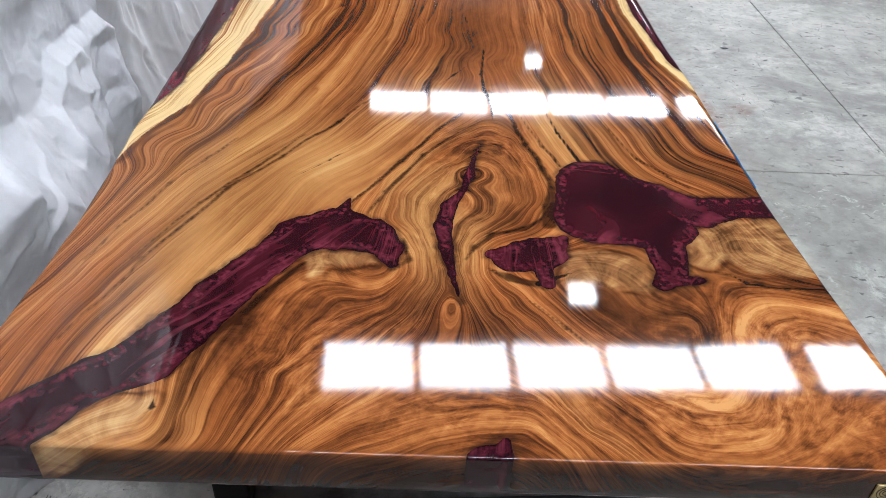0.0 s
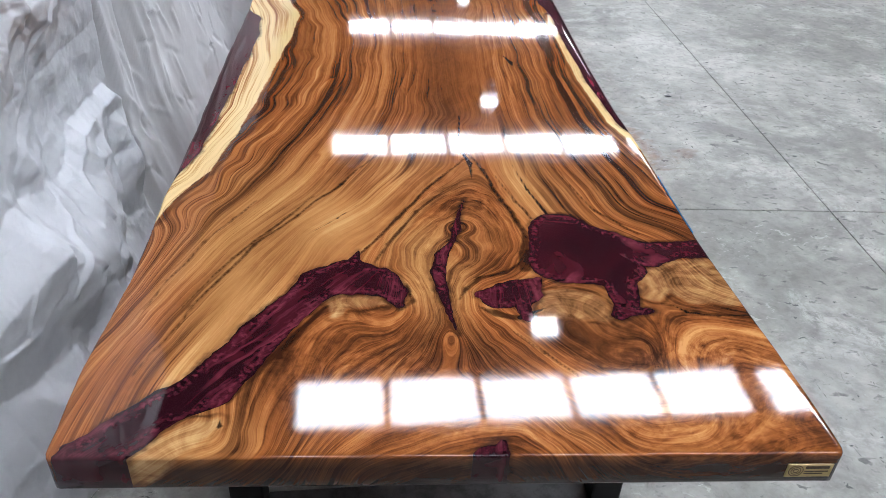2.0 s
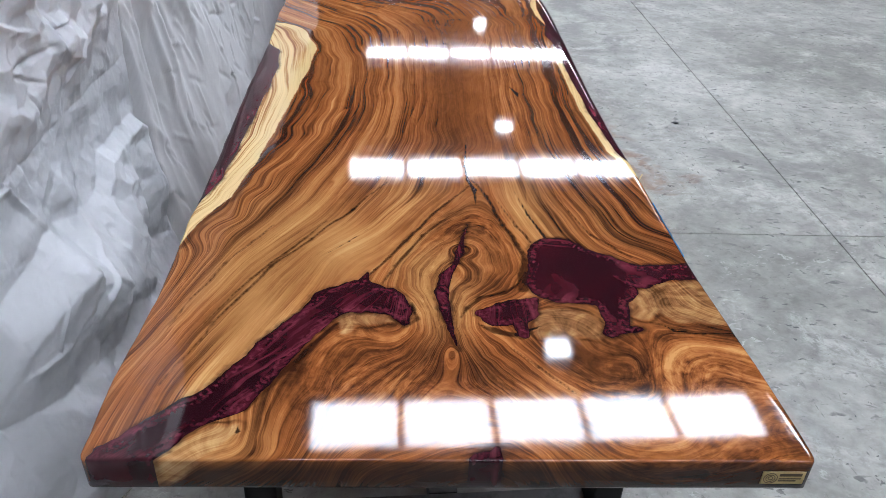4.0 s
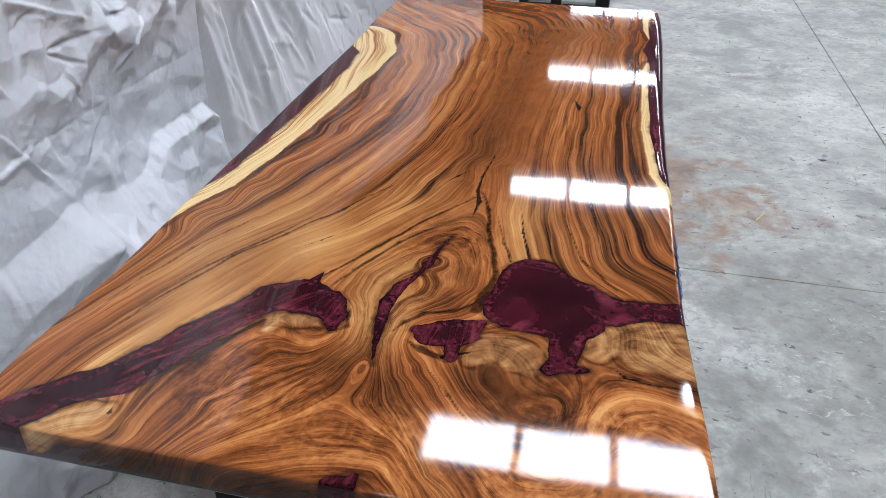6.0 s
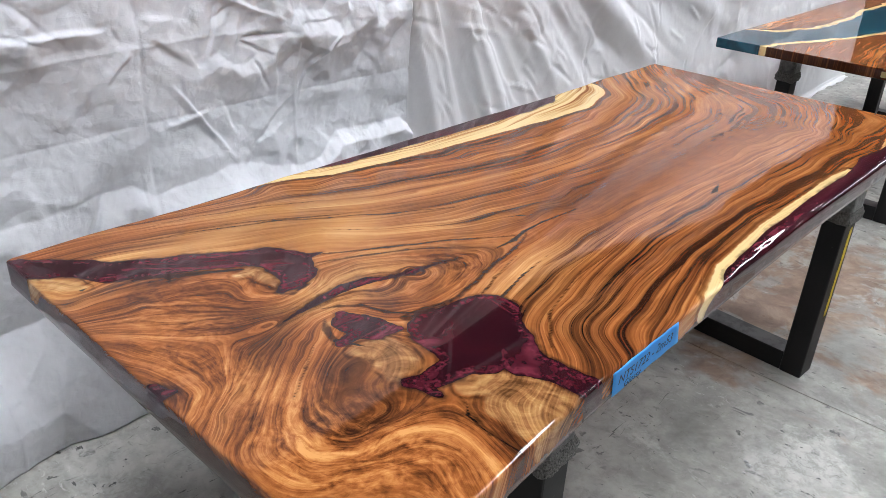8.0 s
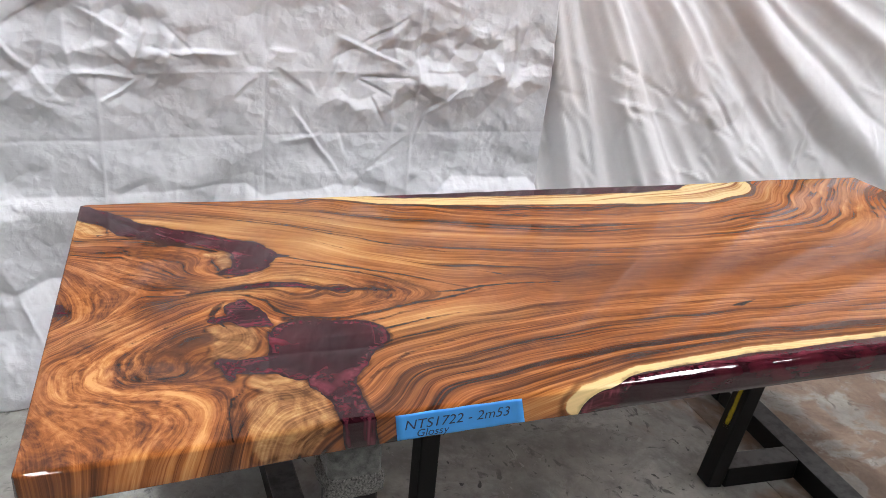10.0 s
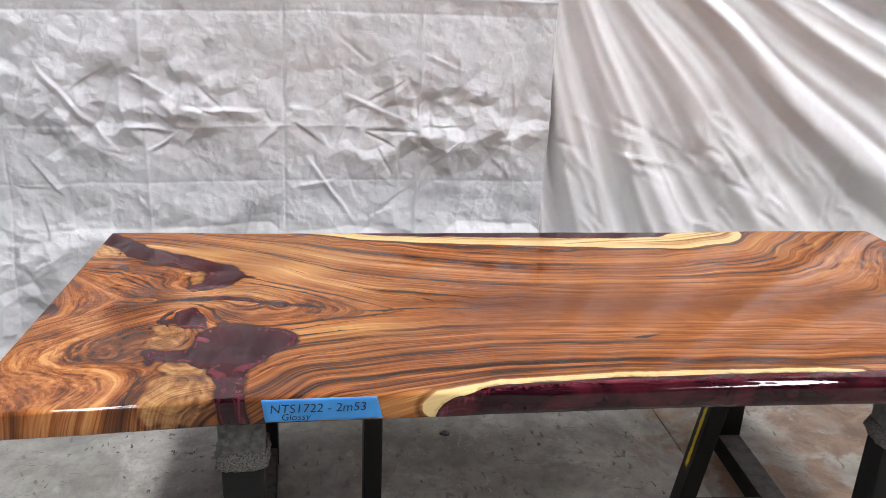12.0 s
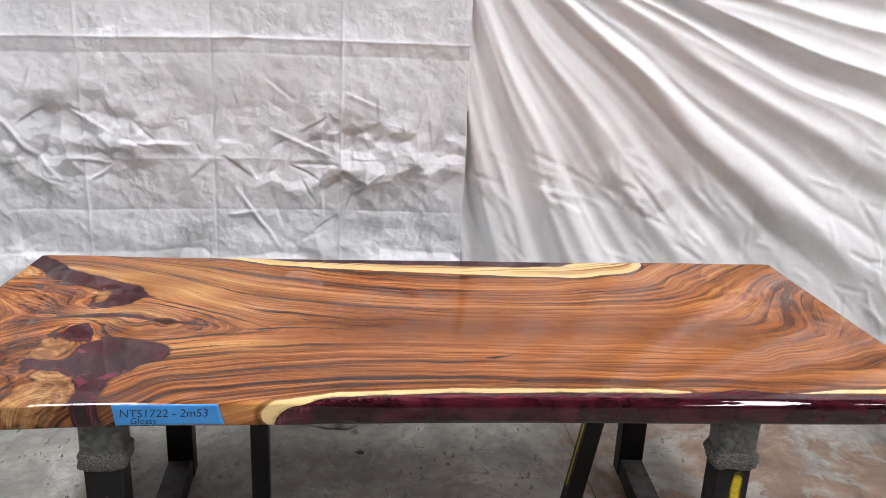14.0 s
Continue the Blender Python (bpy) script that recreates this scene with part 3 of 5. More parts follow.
# guide lines of the grain: a ring number, then points of x, y along the line; first the straight wood above the pools
GRAIN_WEST = [
    (-0.46, (-0.47, 1.4), (-0.46, 1.08), (-0.50, 0.76)),
    (-0.34, (-0.50, 2.06), (-0.442, 2.0), (-0.372, 1.816), (-0.352, 1.62), (-0.342, 1.29), (-0.391, 0.985), (-0.449, 0.772), (-0.497, 0.594)),
    (-0.30, (-0.50, 2.13), (-0.356, 1.977), (-0.278, 1.678), (-0.263, 1.425), (-0.295, 1.095), (-0.379, 0.804), (-0.44, 0.53), (-0.475, 0.35), (-0.502, 0.25)),
    (-0.17, (-0.483, 2.27), (-0.235, 1.987), (-0.164, 1.632), (-0.159, 1.218), (-0.213, 0.933), (-0.272, 0.734), (-0.335, 0.61), (-0.382, 0.518), (-0.417, 0.408), (-0.454, 0.295), (-0.49, 0.17)),
    (-0.06, (-0.40, 2.39), (-0.31, 2.31), (-0.18, 2.19), (-0.09, 2.03), (-0.06, 1.73), (-0.055, 1.35), (-0.075, 1.10), (-0.13, 0.84), (-0.202, 0.658), (-0.247, 0.588), (-0.313, 0.482), (-0.384, 0.305), (-0.434, 0.152)),
]
GRAIN_EAST = [
    (0.03, (-0.32, 2.42), (-0.18, 2.32), (-0.04, 2.18), (0.015, 1.99), (0.025, 1.62), (0.02, 1.30), (-0.00, 1.00), (-0.06, 0.76), (-0.125, 0.64), (-0.219, 0.527), (-0.283, 0.349)),
    (0.085, (0.09, 2.2), (0.08, 1.80), (0.08, 1.30), (0.085, 1.04), (0.06, 0.80), (0.01, 0.71), (-0.06, 0.59), (-0.13, 0.46)),
    (0.18, (0.02, 2.5), (0.125, 2.41), (0.224, 2.147), (0.19, 1.69), (0.175, 1.31), (0.175, 1.01), (0.20, 0.75), (0.24, 0.61)),
    (0.28, (0.13, 2.52), (0.22, 2.33), (0.275, 2.05), (0.272, 1.75), (0.268, 1.40), (0.27, 1.05), (0.31, 0.81), (0.37, 0.59), (0.44, 0.53)),
    (0.365, (0.36, 2.45), (0.37, 2.08), (0.36, 1.50), (0.36, 1.12), (0.39, 0.84), (0.44, 0.64), (0.51, 0.59)),
    (0.42, (0.42, 1.76), (0.40, 1.32), (0.42, 1.02), (0.46, 0.84), (0.50, 0.69)), (0.13, (0.105, 1.0), (0.13, 0.80), (0.16, 0.66), (0.195, 0.54)),
]
# then the figured wood below them, which bends round the sliver like hairpins and fans out to the end
GRAIN_PIN = [
    (0.18, (-0.166, 0.111), (-0.110, 0.178), (-0.052, 0.227), (-0.020, 0.291), (-0.022, 0.340), (-0.040, 0.384), (-0.066, 0.417), (-0.060, 0.493), (-0.019, 0.579), (0.036, 0.658), (0.086, 0.698), (0.133, 0.666), (0.159, 0.575), (0.165, 0.50),
     (0.130, 0.416), (0.082, 0.385), (0.061, 0.357), (0.063, 0.295), (0.089, 0.229), (0.135, 0.175), (0.185, 0.118), (0.231, 0.070), (0.264, 0.030)),
    (0.12, (-0.131, 0.087), (-0.075, 0.170), (-0.031, 0.228), (-0.006, 0.291), (-0.009, 0.347), (-0.020, 0.392), (-0.035, 0.419), (-0.035, 0.479), (-0.009, 0.529), (0.036, 0.584), (0.074, 0.632), (0.110, 0.598), (0.133, 0.539), (0.135, 0.475),
     (0.100, 0.425), (0.054, 0.370), (0.050, 0.307), (0.069, 0.245), (0.108, 0.180), (0.156, 0.120), (0.199, 0.066), (0.238, 0.014)),
]
GRAIN_LOW = [
    (0.06, (-0.077, 0.115), (-0.016, 0.213), (0.008, 0.280), (0.003, 0.341), (-0.008, 0.407), (-0.008, 0.450), (0.008, 0.489), (0.030, 0.523)), (0.06, (0.070, 0.518), (0.088, 0.488), (0.084, 0.442), (0.052, 0.411), (0.038, 0.369), (0.037, 0.306), (0.047, 0.249), (0.080, 0.170), (0.128, 0.105), (0.171, 0.041)),
    (0.0, (0.05, 0.56), (0.02, 0.43), (0.022, 0.33), (0.032, 0.24)), (0.02, (0.045, 0.165)), (-0.05, (-0.134, -0.009), (-0.082, 0.033), (-0.011, 0.063), (0.056, 0.080), (0.118, 0.070), (0.160, 0.026)), (-0.12, (-0.044, -0.002), (0.002, 0.022), (0.055, 0.037), (0.103, 0.040), (0.135, 0.010)),
    (0.30, (-0.215, 0.24), (-0.245, 0.151), (-0.256, 0.089), (-0.262, 0.0)), (0.235, (-0.115, 0.245), (-0.155, 0.176), (-0.190, 0.084), (-0.212, 0.006)),
]
GRAIN_BOWL = [
    (0.22, (0.105, 0.255), (0.160, 0.175), (0.22, 0.105), (0.30, 0.050), (0.360, 0.060), (0.40, 0.12), (0.425, 0.19)), (0.28, (0.135, 0.250), (0.19, 0.175), (0.26, 0.105), (0.33, 0.090), (0.370, 0.14), (0.375, 0.20)), (0.36, (0.20, 0.235), (0.26, 0.165), (0.33, 0.155), (0.335, 0.22), (0.27, 0.25)),
    (0.32, (0.38, 0.41), (0.385, 0.36), (0.41, 0.32), (0.48, 0.295)), (0.36, (0.43, 0.43), (0.44, 0.37), (0.50, 0.325)), (0.42, (0.515, 0.39)), (0.20, (0.46, 0.20), (0.53, 0.17)), (0.12, (0.46, 0.04), (0.52, 0.06)), (0.31, (-0.16, 0.33), (-0.06, 0.31)),
    (0.40, (-0.40, -0.01), (-0.35, 0.03), (-0.31, 0.055)), (0.36, (-0.34, 0.0), (-0.29, 0.03)), (0.25, (0.10, 0.80), (0.0, 0.66), (-0.08, 0.50)), (0.25, (0.155, 0.66), (0.18, 0.56)),
]
GRAIN_ABOVE, GRAIN_BELOW = [*GRAIN_WEST, *GRAIN_EAST], [*GRAIN_PIN, *GRAIN_LOW, *GRAIN_BOWL]
# where the two meet: along the pools and over the cone of burl
MEET = [(-0.6, -0.06), (-0.455, 0.0), (-0.37, 0.09), (-0.29, 0.19), (-0.22, 0.315), (-0.150, 0.40), (-0.124, 0.457), (-0.055, 0.585), (0.027, 0.734), (0.092, 0.84), (0.10, 0.85), (0.125, 0.78), (0.151, 0.658), (0.172, 0.576), (0.20, 0.50), (0.33, 0.46), (0.46, 0.484), (0.62, 0.49)]
# dark lines that bound the bundles: x, y, half width
SEAMS_FIRST = [
    [(-0.124, 0.457, 0.0015), (-0.055, 0.585, 0.0035), (0.027, 0.734, 0.0025), (0.088, 0.83, 0.0005)], [(-0.10, 0.430, 0.0005), (-0.075, 0.49, 0.0028), (-0.02, 0.605, 0.0025), (0.04, 0.69, 0.0005)],
    [(0.10, 0.86, 0.0005), (0.125, 0.78, 0.0035), (0.151, 0.658, 0.0035), (0.172, 0.576, 0.0045), (0.188, 0.52, 0.006)], [(0.15, 0.76, 0.0005), (0.178, 0.65, 0.0018), (0.20, 0.585, 0.0025)],
    [(0.183, 0.55, 0.003), (0.174, 0.47, 0.010), (0.168, 0.42, 0.010)], [(0.078, 0.312, 0.002), (0.10, 0.297, 0.007), (0.145, 0.280, 0.006), (0.17, 0.295, 0.002)], [(-0.292, 0.098, 0.002), (-0.255, 0.165, 0.004), (-0.215, 0.24, 0.006), (-0.17, 0.312, 0.003)],
]
SEAMS_SECOND = [
    [(-0.434, 0.152, 0.0005), (-0.384, 0.305, 0.0015), (-0.313, 0.482, 0.0025), (-0.247, 0.588, 0.0012), (-0.17, 0.711, 0.0028), (-0.10, 0.84, 0.0005)], [(-0.40, 0.30, 0.0003), (-0.345, 0.44, 0.0012), (-0.28, 0.555, 0.0018), (-0.22, 0.66, 0.0003)],
    [(-0.46, 0.30, 0.0003), (-0.40, 0.49, 0.0016), (-0.33, 0.64, 0.0003)], [(-0.052, 0.30, 0.001), (-0.030, 0.325, 0.003), (-0.042, 0.372, 0.002)], [(0.046, 0.33, 0.0005), (0.058, 0.36, 0.003), (0.085, 0.392, 0.003), (0.13, 0.41, 0.004), (0.165, 0.44, 0.003)],
    [(0.28, 0.80, 0.0005), (0.335, 0.62, 0.002), (0.40, 0.535, 0.003)], [(0.12, 0.255, 0.0005), (0.165, 0.20, 0.0022), (0.215, 0.14, 0.0005)], [(0.385, 0.325, 0.002), (0.44, 0.300, 0.004), (0.53, 0.290, 0.002)],
]
SEAMS = [*SEAMS_FIRST, *SEAMS_SECOND]
# patches of lighter or darker heartwood: x, y, reach in x, reach in y, by how much
TONES_FIRST = [
    (0.06, 0.66, 0.09, 0.06, -0.12), (-0.02, 0.53, 0.05, 0.08, 0.06), (0.12, 0.55, 0.05, 0.10, 0.02), (0.08, 1.05, 0.06, 0.12, -0.06), (-0.17, 0.58, 0.07, 0.09, 0.26), (-0.32, 0.33, 0.04, 0.16, 0.12), (-0.07, 0.74, 0.05, 0.10, 0.14),
    (0.07, 1.45, 0.06, 0.45, -0.08), (0.20, 0.72, 0.03, 0.13, 0.20), (-0.02, 0.36, 0.025, 0.07, 0.18), (0.055, 0.33, 0.02, 0.08, 0.18), (0.05, 0.19, 0.09, 0.05, -0.18), (0.12, 0.44, 0.05, 0.04, -0.08),
]
TONES_SECOND = [
    (0.21, 0.23, 0.06, 0.04, -0.16), (0.45, 0.22, 0.10, 0.05, -0.04), (0.34, 0.045, 0.12, 0.04, 0.16), (0.26, 0.315, 0.05, 0.035, 0.10), (0.42, 0.80, 0.10, 0.2, 0.06), (-0.22, 0.20, 0.035, 0.12, -0.26), (-0.12, 0.24, 0.07, 0.05, -0.10),
    (0.30, 1.5, 0.20, 0.5, 0.05), (-0.25, 1.5, 0.2, 0.6, 0.05), (0.06, 1.75, 0.08, 0.5, -0.05), (0.09, 2.10, 0.10, 0.14, -0.07), (0.46, 0.275, 0.09, 0.025, -0.16), (0.16, 0.11, 0.05, 0.07, 0.14), (-0.12, 0.09, 0.08, 0.07, 0.12),
]
TONES_THIRD = [
    (0.31, 0.16, 0.05, 0.04, -0.04), (-0.33, 0.02, 0.05, 0.03, 0.16), (0.07, 0.045, 0.06, 0.03, -0.04), (0.02, 1.15, 0.12, 0.2, -0.06), (-0.30, 2.16, 0.12, 0.12, 0.12), (-0.10, 2.22, 0.07, 0.12, 0.10), (0.33, 1.6, 0.04, 0.5, -0.06),
    (-0.28, 1.6, 0.05, 0.5, -0.05), (0.02, 0.24, 0.14, 0.07, -0.09), (0.10, 0.05, 0.30, 0.05, -0.05), (0.13, 0.41, 0.05, 0.06, -0.10), (0.42, 0.13, 0.12, 0.08, -0.07), (0.26, 1.1, 0.22, 0.5, -0.06), (-0.16, 0.16, 0.10, 0.10, -0.06), (-0.35, 2.46, 0.12, 0.07, -0.16), (-0.10, 2.44, 0.14, 0.06, -0.08), (0.12, 2.46, 0.10, 0.05, -0.06), (0.38, 0.12, 0.05, 0.05, -0.06),
]
TONES = [*TONES_FIRST, *TONES_SECOND, *TONES_THIRD]
BURL = [(0.40, 0.13, 0.14, 0.10, 0.75), (0.05, 0.13, 0.14, 0.06, 0.35), (0.07, 0.66, 0.08, 0.06, 0.8), (0.13, 0.56, 0.05, 0.10, 0.5), (0.45, 0.38, 0.09, 0.08, 0.6), (0.15, 0.29, 0.04, 0.03, 0.9), (-0.12, 0.29, 0.07, 0.035, 0.8), (0.02, 2.43, 0.12, 0.09, 0.35), (-0.33, 0.03, 0.05, 0.03, 0.4)]
CALM = [(0.28, 0.2, 0.08, 0.07, 0.8), (0.07, 1.45, 0.08, 0.42, 0.85), (-0.18, 0.58, 0.075, 0.11, 1.0), (-0.325, 0.33, 0.035, 0.17, 1.2), (-0.24, 0.46, 0.05, 0.08, 0.9), (0.205, 0.72, 0.03, 0.13, 0.7), (0.26, 0.32, 0.05, 0.035, 0.9), (0.42, 0.05, 0.13, 0.06, 0.4), (-0.33, 0.03, 0.05, 0.04, 0.5), (0.10, 1.50, 0.070, 0.55, 1.7), (0.11, 2.08, 0.10, 0.13, 1.4)]
# where the heartwood runs from red brown to golden tan
GOLD = [(-0.20, 0.56, 0.12, 0.16, 0.75), (-0.33, 0.32, 0.09, 0.24, 0.75), (-0.40, 0.65, 0.14, 0.35, 0.40), (-0.03, 0.80, 0.12, 0.20, 0.45), (0.22, 0.75, 0.07, 0.20, 0.55), (0.01, 0.38, 0.06, 0.12, 0.85), (0.26, 0.32, 0.07, 0.04, 0.8), (0.45, 0.38, 0.10, 0.08, 0.45), (0.22, 0.10, 0.12, 0.10, 0.12), (-0.33, 0.03, 0.07, 0.05, 0.6), (-0.02, 0.50, 0.05, 0.10, 0.4), (0.40, 0.70, 0.10, 0.12, 0.25)]
# where a fine curl crosses the grain
RIPPLE = [(-0.13, 0.15, 0.13, 0.12, 0.75), (0.42, 0.13, 0.16, 0.14, 1.3), (0.06, 0.08, 0.12, 0.09, 0.8), (0.26, 0.10, 0.10, 0.10, 0.5), (0.02, 0.42, 0.09, 0.14, 0.5), (0.46, 0.38, 0.08, 0.06, 0.5), (0.06, 0.62, 0.08, 0.08, 0.5), (-0.20, 2.3, 0.15, 0.12, 0.5)]


def spread(px, py, rows):
    return sum(a * np.exp(-(((px - x) / sx) ** 2) - ((py - y) / sy) ** 2) for x, y, sx, sy, a in rows)


def ring_field(px, py, guides):
    """A smooth ring number over the slab, drawn through the guide lines."""
    pts, val = [], []
    for ring, *line in guides:
        for (ax, ay), (bx, by) in zip(line, line[1:]):
            pts += [(ax, ay), ((ax + bx) / 2, (ay + by) / 2)]
            val += [ring, ring]
        pts.append(line[-1])
        val.append(ring)
    pts, val = np.array(pts), np.array(val)

    def kernel(r2):
        return 0.5 * r2 * np.log(r2 + 1e-9)

    n = len(pts)
    a = np.zeros((n + 3, n + 3))
    a[:n, :n] = kernel(((pts[:, None] - pts[None]) ** 2).sum(-1)) + 1e-4 * np.eye(n)
    a[:n, n:], a[n:, :n] = np.c_[np.ones(n), pts], np.c_[np.ones(n), pts].T
    w = np.linalg.solve(a, np.r_[val, 0, 0, 0])
    out = w[n] + w[n + 1] * px + w[n + 2] * py
    for (qx, qy), k in zip(pts, w[:n]):
        out = out + k * kernel((px - qx) ** 2 + (py - qy) ** 2)
    return out


def grain_field(px, py):
    above = ring_field(px, py, GRAIN_ABOVE)
    low = py < 0.95
    below = np.zeros(px.shape)
    below[low] = ring_field(px[low], np.maximum(py[low], -0.06), GRAIN_BELOW) + 0.7
    line = np.interp(px, *zip(*MEET)) + 0.008 * fbm(px * 30, py * 30, 71, 3)
    return np.where(py > line, above, below)


def split_mesh(verts, faces, d):
    """Cut faces along d = 0. verts: list of places, grown on the way; d: list of values by vertex. Returns the faces outside and inside."""
    outside, inside, cut = [], [], {}
    for f in faces:
        signs = [d[i] < 0 for i in f]
        if not any(signs):
            outside.append(f)
        elif all(signs):
            inside.append(f)
        else:
            got = {False: [], True: []}
            for i, j in zip(f, (*f[1:], f[0])):
                got[d[i] < 0].append(i)
                if (d[i] < 0) != (d[j] < 0):
                    key = (min(i, j), max(i, j))
                    if key not in cut:
                        t = d[i] / (d[i] - d[j])
                        cut[key] = len(verts)
                        verts.append(tuple(p + (q - p) * t for p, q in zip(verts[i], verts[j])))
                        d.append(0.0)
                    got[False].append(cut[key])
                    got[True].append(cut[key])
            for side, out in ((False, outside), (True, inside)):
                if len(got[side]) > 2:
                    out.append(tuple(got[side]))
    return outside, inside


def slab_shell(left, right, length, top, thick, step, round_right):
    """Places and faces of a live edge slab: a fine flat top, rolled edges and a bottom."""
    n, w = int(length / step), int(1.05 / step)
    y = np.linspace(0, length, n + 1)
    lip = 0.005
    yy = lip + (length - 2 * lip) * y / length
    near = np.minimum(yy, length - yy)
    corner = 0.016 - np.sqrt(np.maximum(0, 0.016**2 - np.maximum(0, 0.016 - near) ** 2))
    rr = round_right(yy)
    xl = along(yy, left) + 0.004 * fbm(yy * 9, 0 * yy, 3) + lip * 1.6 + corner
    xr = along(yy, right) + 0.0012 * fbm(yy * 9, 0 * yy, 5) - rr - corner
    u = np.linspace(0, 1, w + 1)
    gx = xl[:, None] + (xr - xl)[:, None] * u[None]
    gy = np.repeat(yy[:, None], w + 1, 1)
    verts = [(a, b, top) for a, b in zip(gx.ravel().tolist(), gy.ravel().tolist())]
    idx = np.arange((n + 1) * (w + 1)).reshape(n + 1, w + 1)
    faces = np.stack([idx[:-1, :-1], idx[:-1, 1:], idx[1:, 1:], idx[1:, :-1]], -1).reshape(-1, 4)
    faces = [tuple(f) for f in faces.tolist()]
    loop = [*idx[0, :-1], *idx[:-1, -1], *idx[-1, :0:-1], *idx[:0:-1, 0]]
    p = np.array([verts[i][:2] for i in loop])
    reach = np.array([lip] * w + list(rr[:-1]) + [lip] * w + [lip * 1.6] * n)
    for _ in range(3):
        reach = (np.roll(reach, 1) + reach + np.roll(reach, -1)) / 3
    t = np.roll(p, -3, 0) - np.roll(p, 3, 0)
    nrm = np.stack([t[:, 1], -t[:, 0]], 1)
    nrm /= np.linalg.norm(nrm, axis=1, keepdims=True)
    last = list(map(int, loop))
    prof = [(math.sin(a), 1 - math.cos(a)) for a in np.linspace(0, math.pi / 2, 7)[1:]]
    wave = fbm(p[:, 1] * 14 + p[:, 0] * 5, p[:, 0] * 3, 11) * np.where(reach > 0.012, 0.0008, 0.001)
    levels = [(s, c, 0) for s, c in prof] + [(1, None, 0.35), (1, None, 0.65), (1, None, 0.92), (0.6, None, 1.0)]
    for s, c, f in levels:
        drop = reach * 0.75 * c if c is not None else reach * 0.75 + (thick - reach * 0.75) * f
        bulge = wave * (math.sin(f * 3.1) if c is None else 0)
        q = p + nrm * (reach * s + bulge)[:, None]
        start = len(verts)
        verts += [(a, b, top - float(dz)) for (a, b), dz in zip(q.tolist(), drop)]
        now = list(range(start, start + len(loop)))
        m = len(loop)
        faces += [(last[i], now[i], now[(i + 1) % m], last[(i + 1) % m]) for i in range(m)]
        last = now
    return verts, faces, tuple(reversed(last))


def unrolled(verts):
    """x and y over the slab, with x running on down the long edges."""
    p = np.array(verts)
    x, y = p[:, 0], p[:, 1]
    side = smooth01((np.abs(x) - 0.465) / 0.03) * smooth01((y - 0.006) / 0.015) * smooth01((2.524 - y) / 0.015)
    return x + np.sign(x) * side * (TOP - p[:, 2]), y


def fields(verts, resin):
    x, y = unrolled(verts)
    drop = TOP - np.array(verts)[:, 2]
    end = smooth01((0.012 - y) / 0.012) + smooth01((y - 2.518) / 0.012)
    edge = np.minimum.reduce([d for d in resin(x, y)])
    y = y - drop * smooth01((0.012 - y) / 0.012) + drop * smooth01((y - 2.518) / 0.012)
    rag = 0.004 * fbm(x * 14, y * 7, 21, 3)
    sap = np.minimum.reduce([chain(x, y, s) for s in (LEFT_SAP, RIGHT_SAP, FAR_SAP)]) + rag
    pale = np.minimum.reduce([chain(x + 0.010 * fbm(x * 25, y * 25, 61, 3), y + 0.010 * fbm(x * 25, y * 25, 63, 3), s) for s in PALE])
    crack = np.minimum.reduce([chain(x, y, s) for s in CRACKS])
    wx, wy = x + 0.006 * fbm(x * 16, y * 16, 65, 3), y + 0.006 * fbm(x * 16, y * 16, 67, 3)
    seam = np.minimum.reduce([chain(wx, wy, s) for s in SEAMS])
    # end faces get a darker tone: end grain, plus their shade put into the colour
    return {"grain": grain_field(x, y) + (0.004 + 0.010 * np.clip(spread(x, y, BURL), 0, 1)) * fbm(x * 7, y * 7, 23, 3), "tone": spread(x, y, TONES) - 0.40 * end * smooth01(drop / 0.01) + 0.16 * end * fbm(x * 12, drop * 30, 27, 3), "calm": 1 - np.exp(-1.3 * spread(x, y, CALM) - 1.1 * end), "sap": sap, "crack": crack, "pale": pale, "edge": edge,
            "burl": np.clip(spread(x, y, BURL), 0, 1), "gold": np.clip(spread(x, y, GOLD), 0, 1) + 0.12, "seam": seam, "ripple": np.clip(spread(x, y, RIPPLE), 0, 1)}


def inlays(x, y):
    """Signed distances of the resin pools, one each."""
    wx, wy = x + 0.007 * fbm(x * 20, y * 20, 31, 3), y + 0.007 * fbm(x * 20, y * 20, 37, 3)
    wx, wy = wx + 0.004 * fbm(x * 90, y * 90, 41, 2), wy + 0.004 * fbm(x * 90, y * 90, 43, 2)
    sx = x + 0.006 * fbm(x * 3, y * 9, 47, 3)
    small = np.minimum(chain(wx, wy, SMALL), chain(wx, wy, SMALL_FOOT))
    blob = np.minimum.reduce([chain(wx, wy, s) for s in (BLOB, ARM, STEM, TOE)])
    river = np.minimum(chain(wx, wy, RIVER), chain(x, y, SPIKE))
    return [river, chain(x + 0.35 * (wx - x), y, SLIVER), small, blob, chain(wx, wy, PEAK), chain(sx, y, LEFT_RESIN), chain(sx, y, RIGHT_RESIN)]


def compact(verts, faces, attrs):
    used = sorted({i for f in faces for i in f})
    to = {i: k for k, i in enumerate(used)}
    return [verts[i] for i in used], [tuple(to[i] for i in f) for f in faces], {k: v[used] for k, v in attrs.items()}


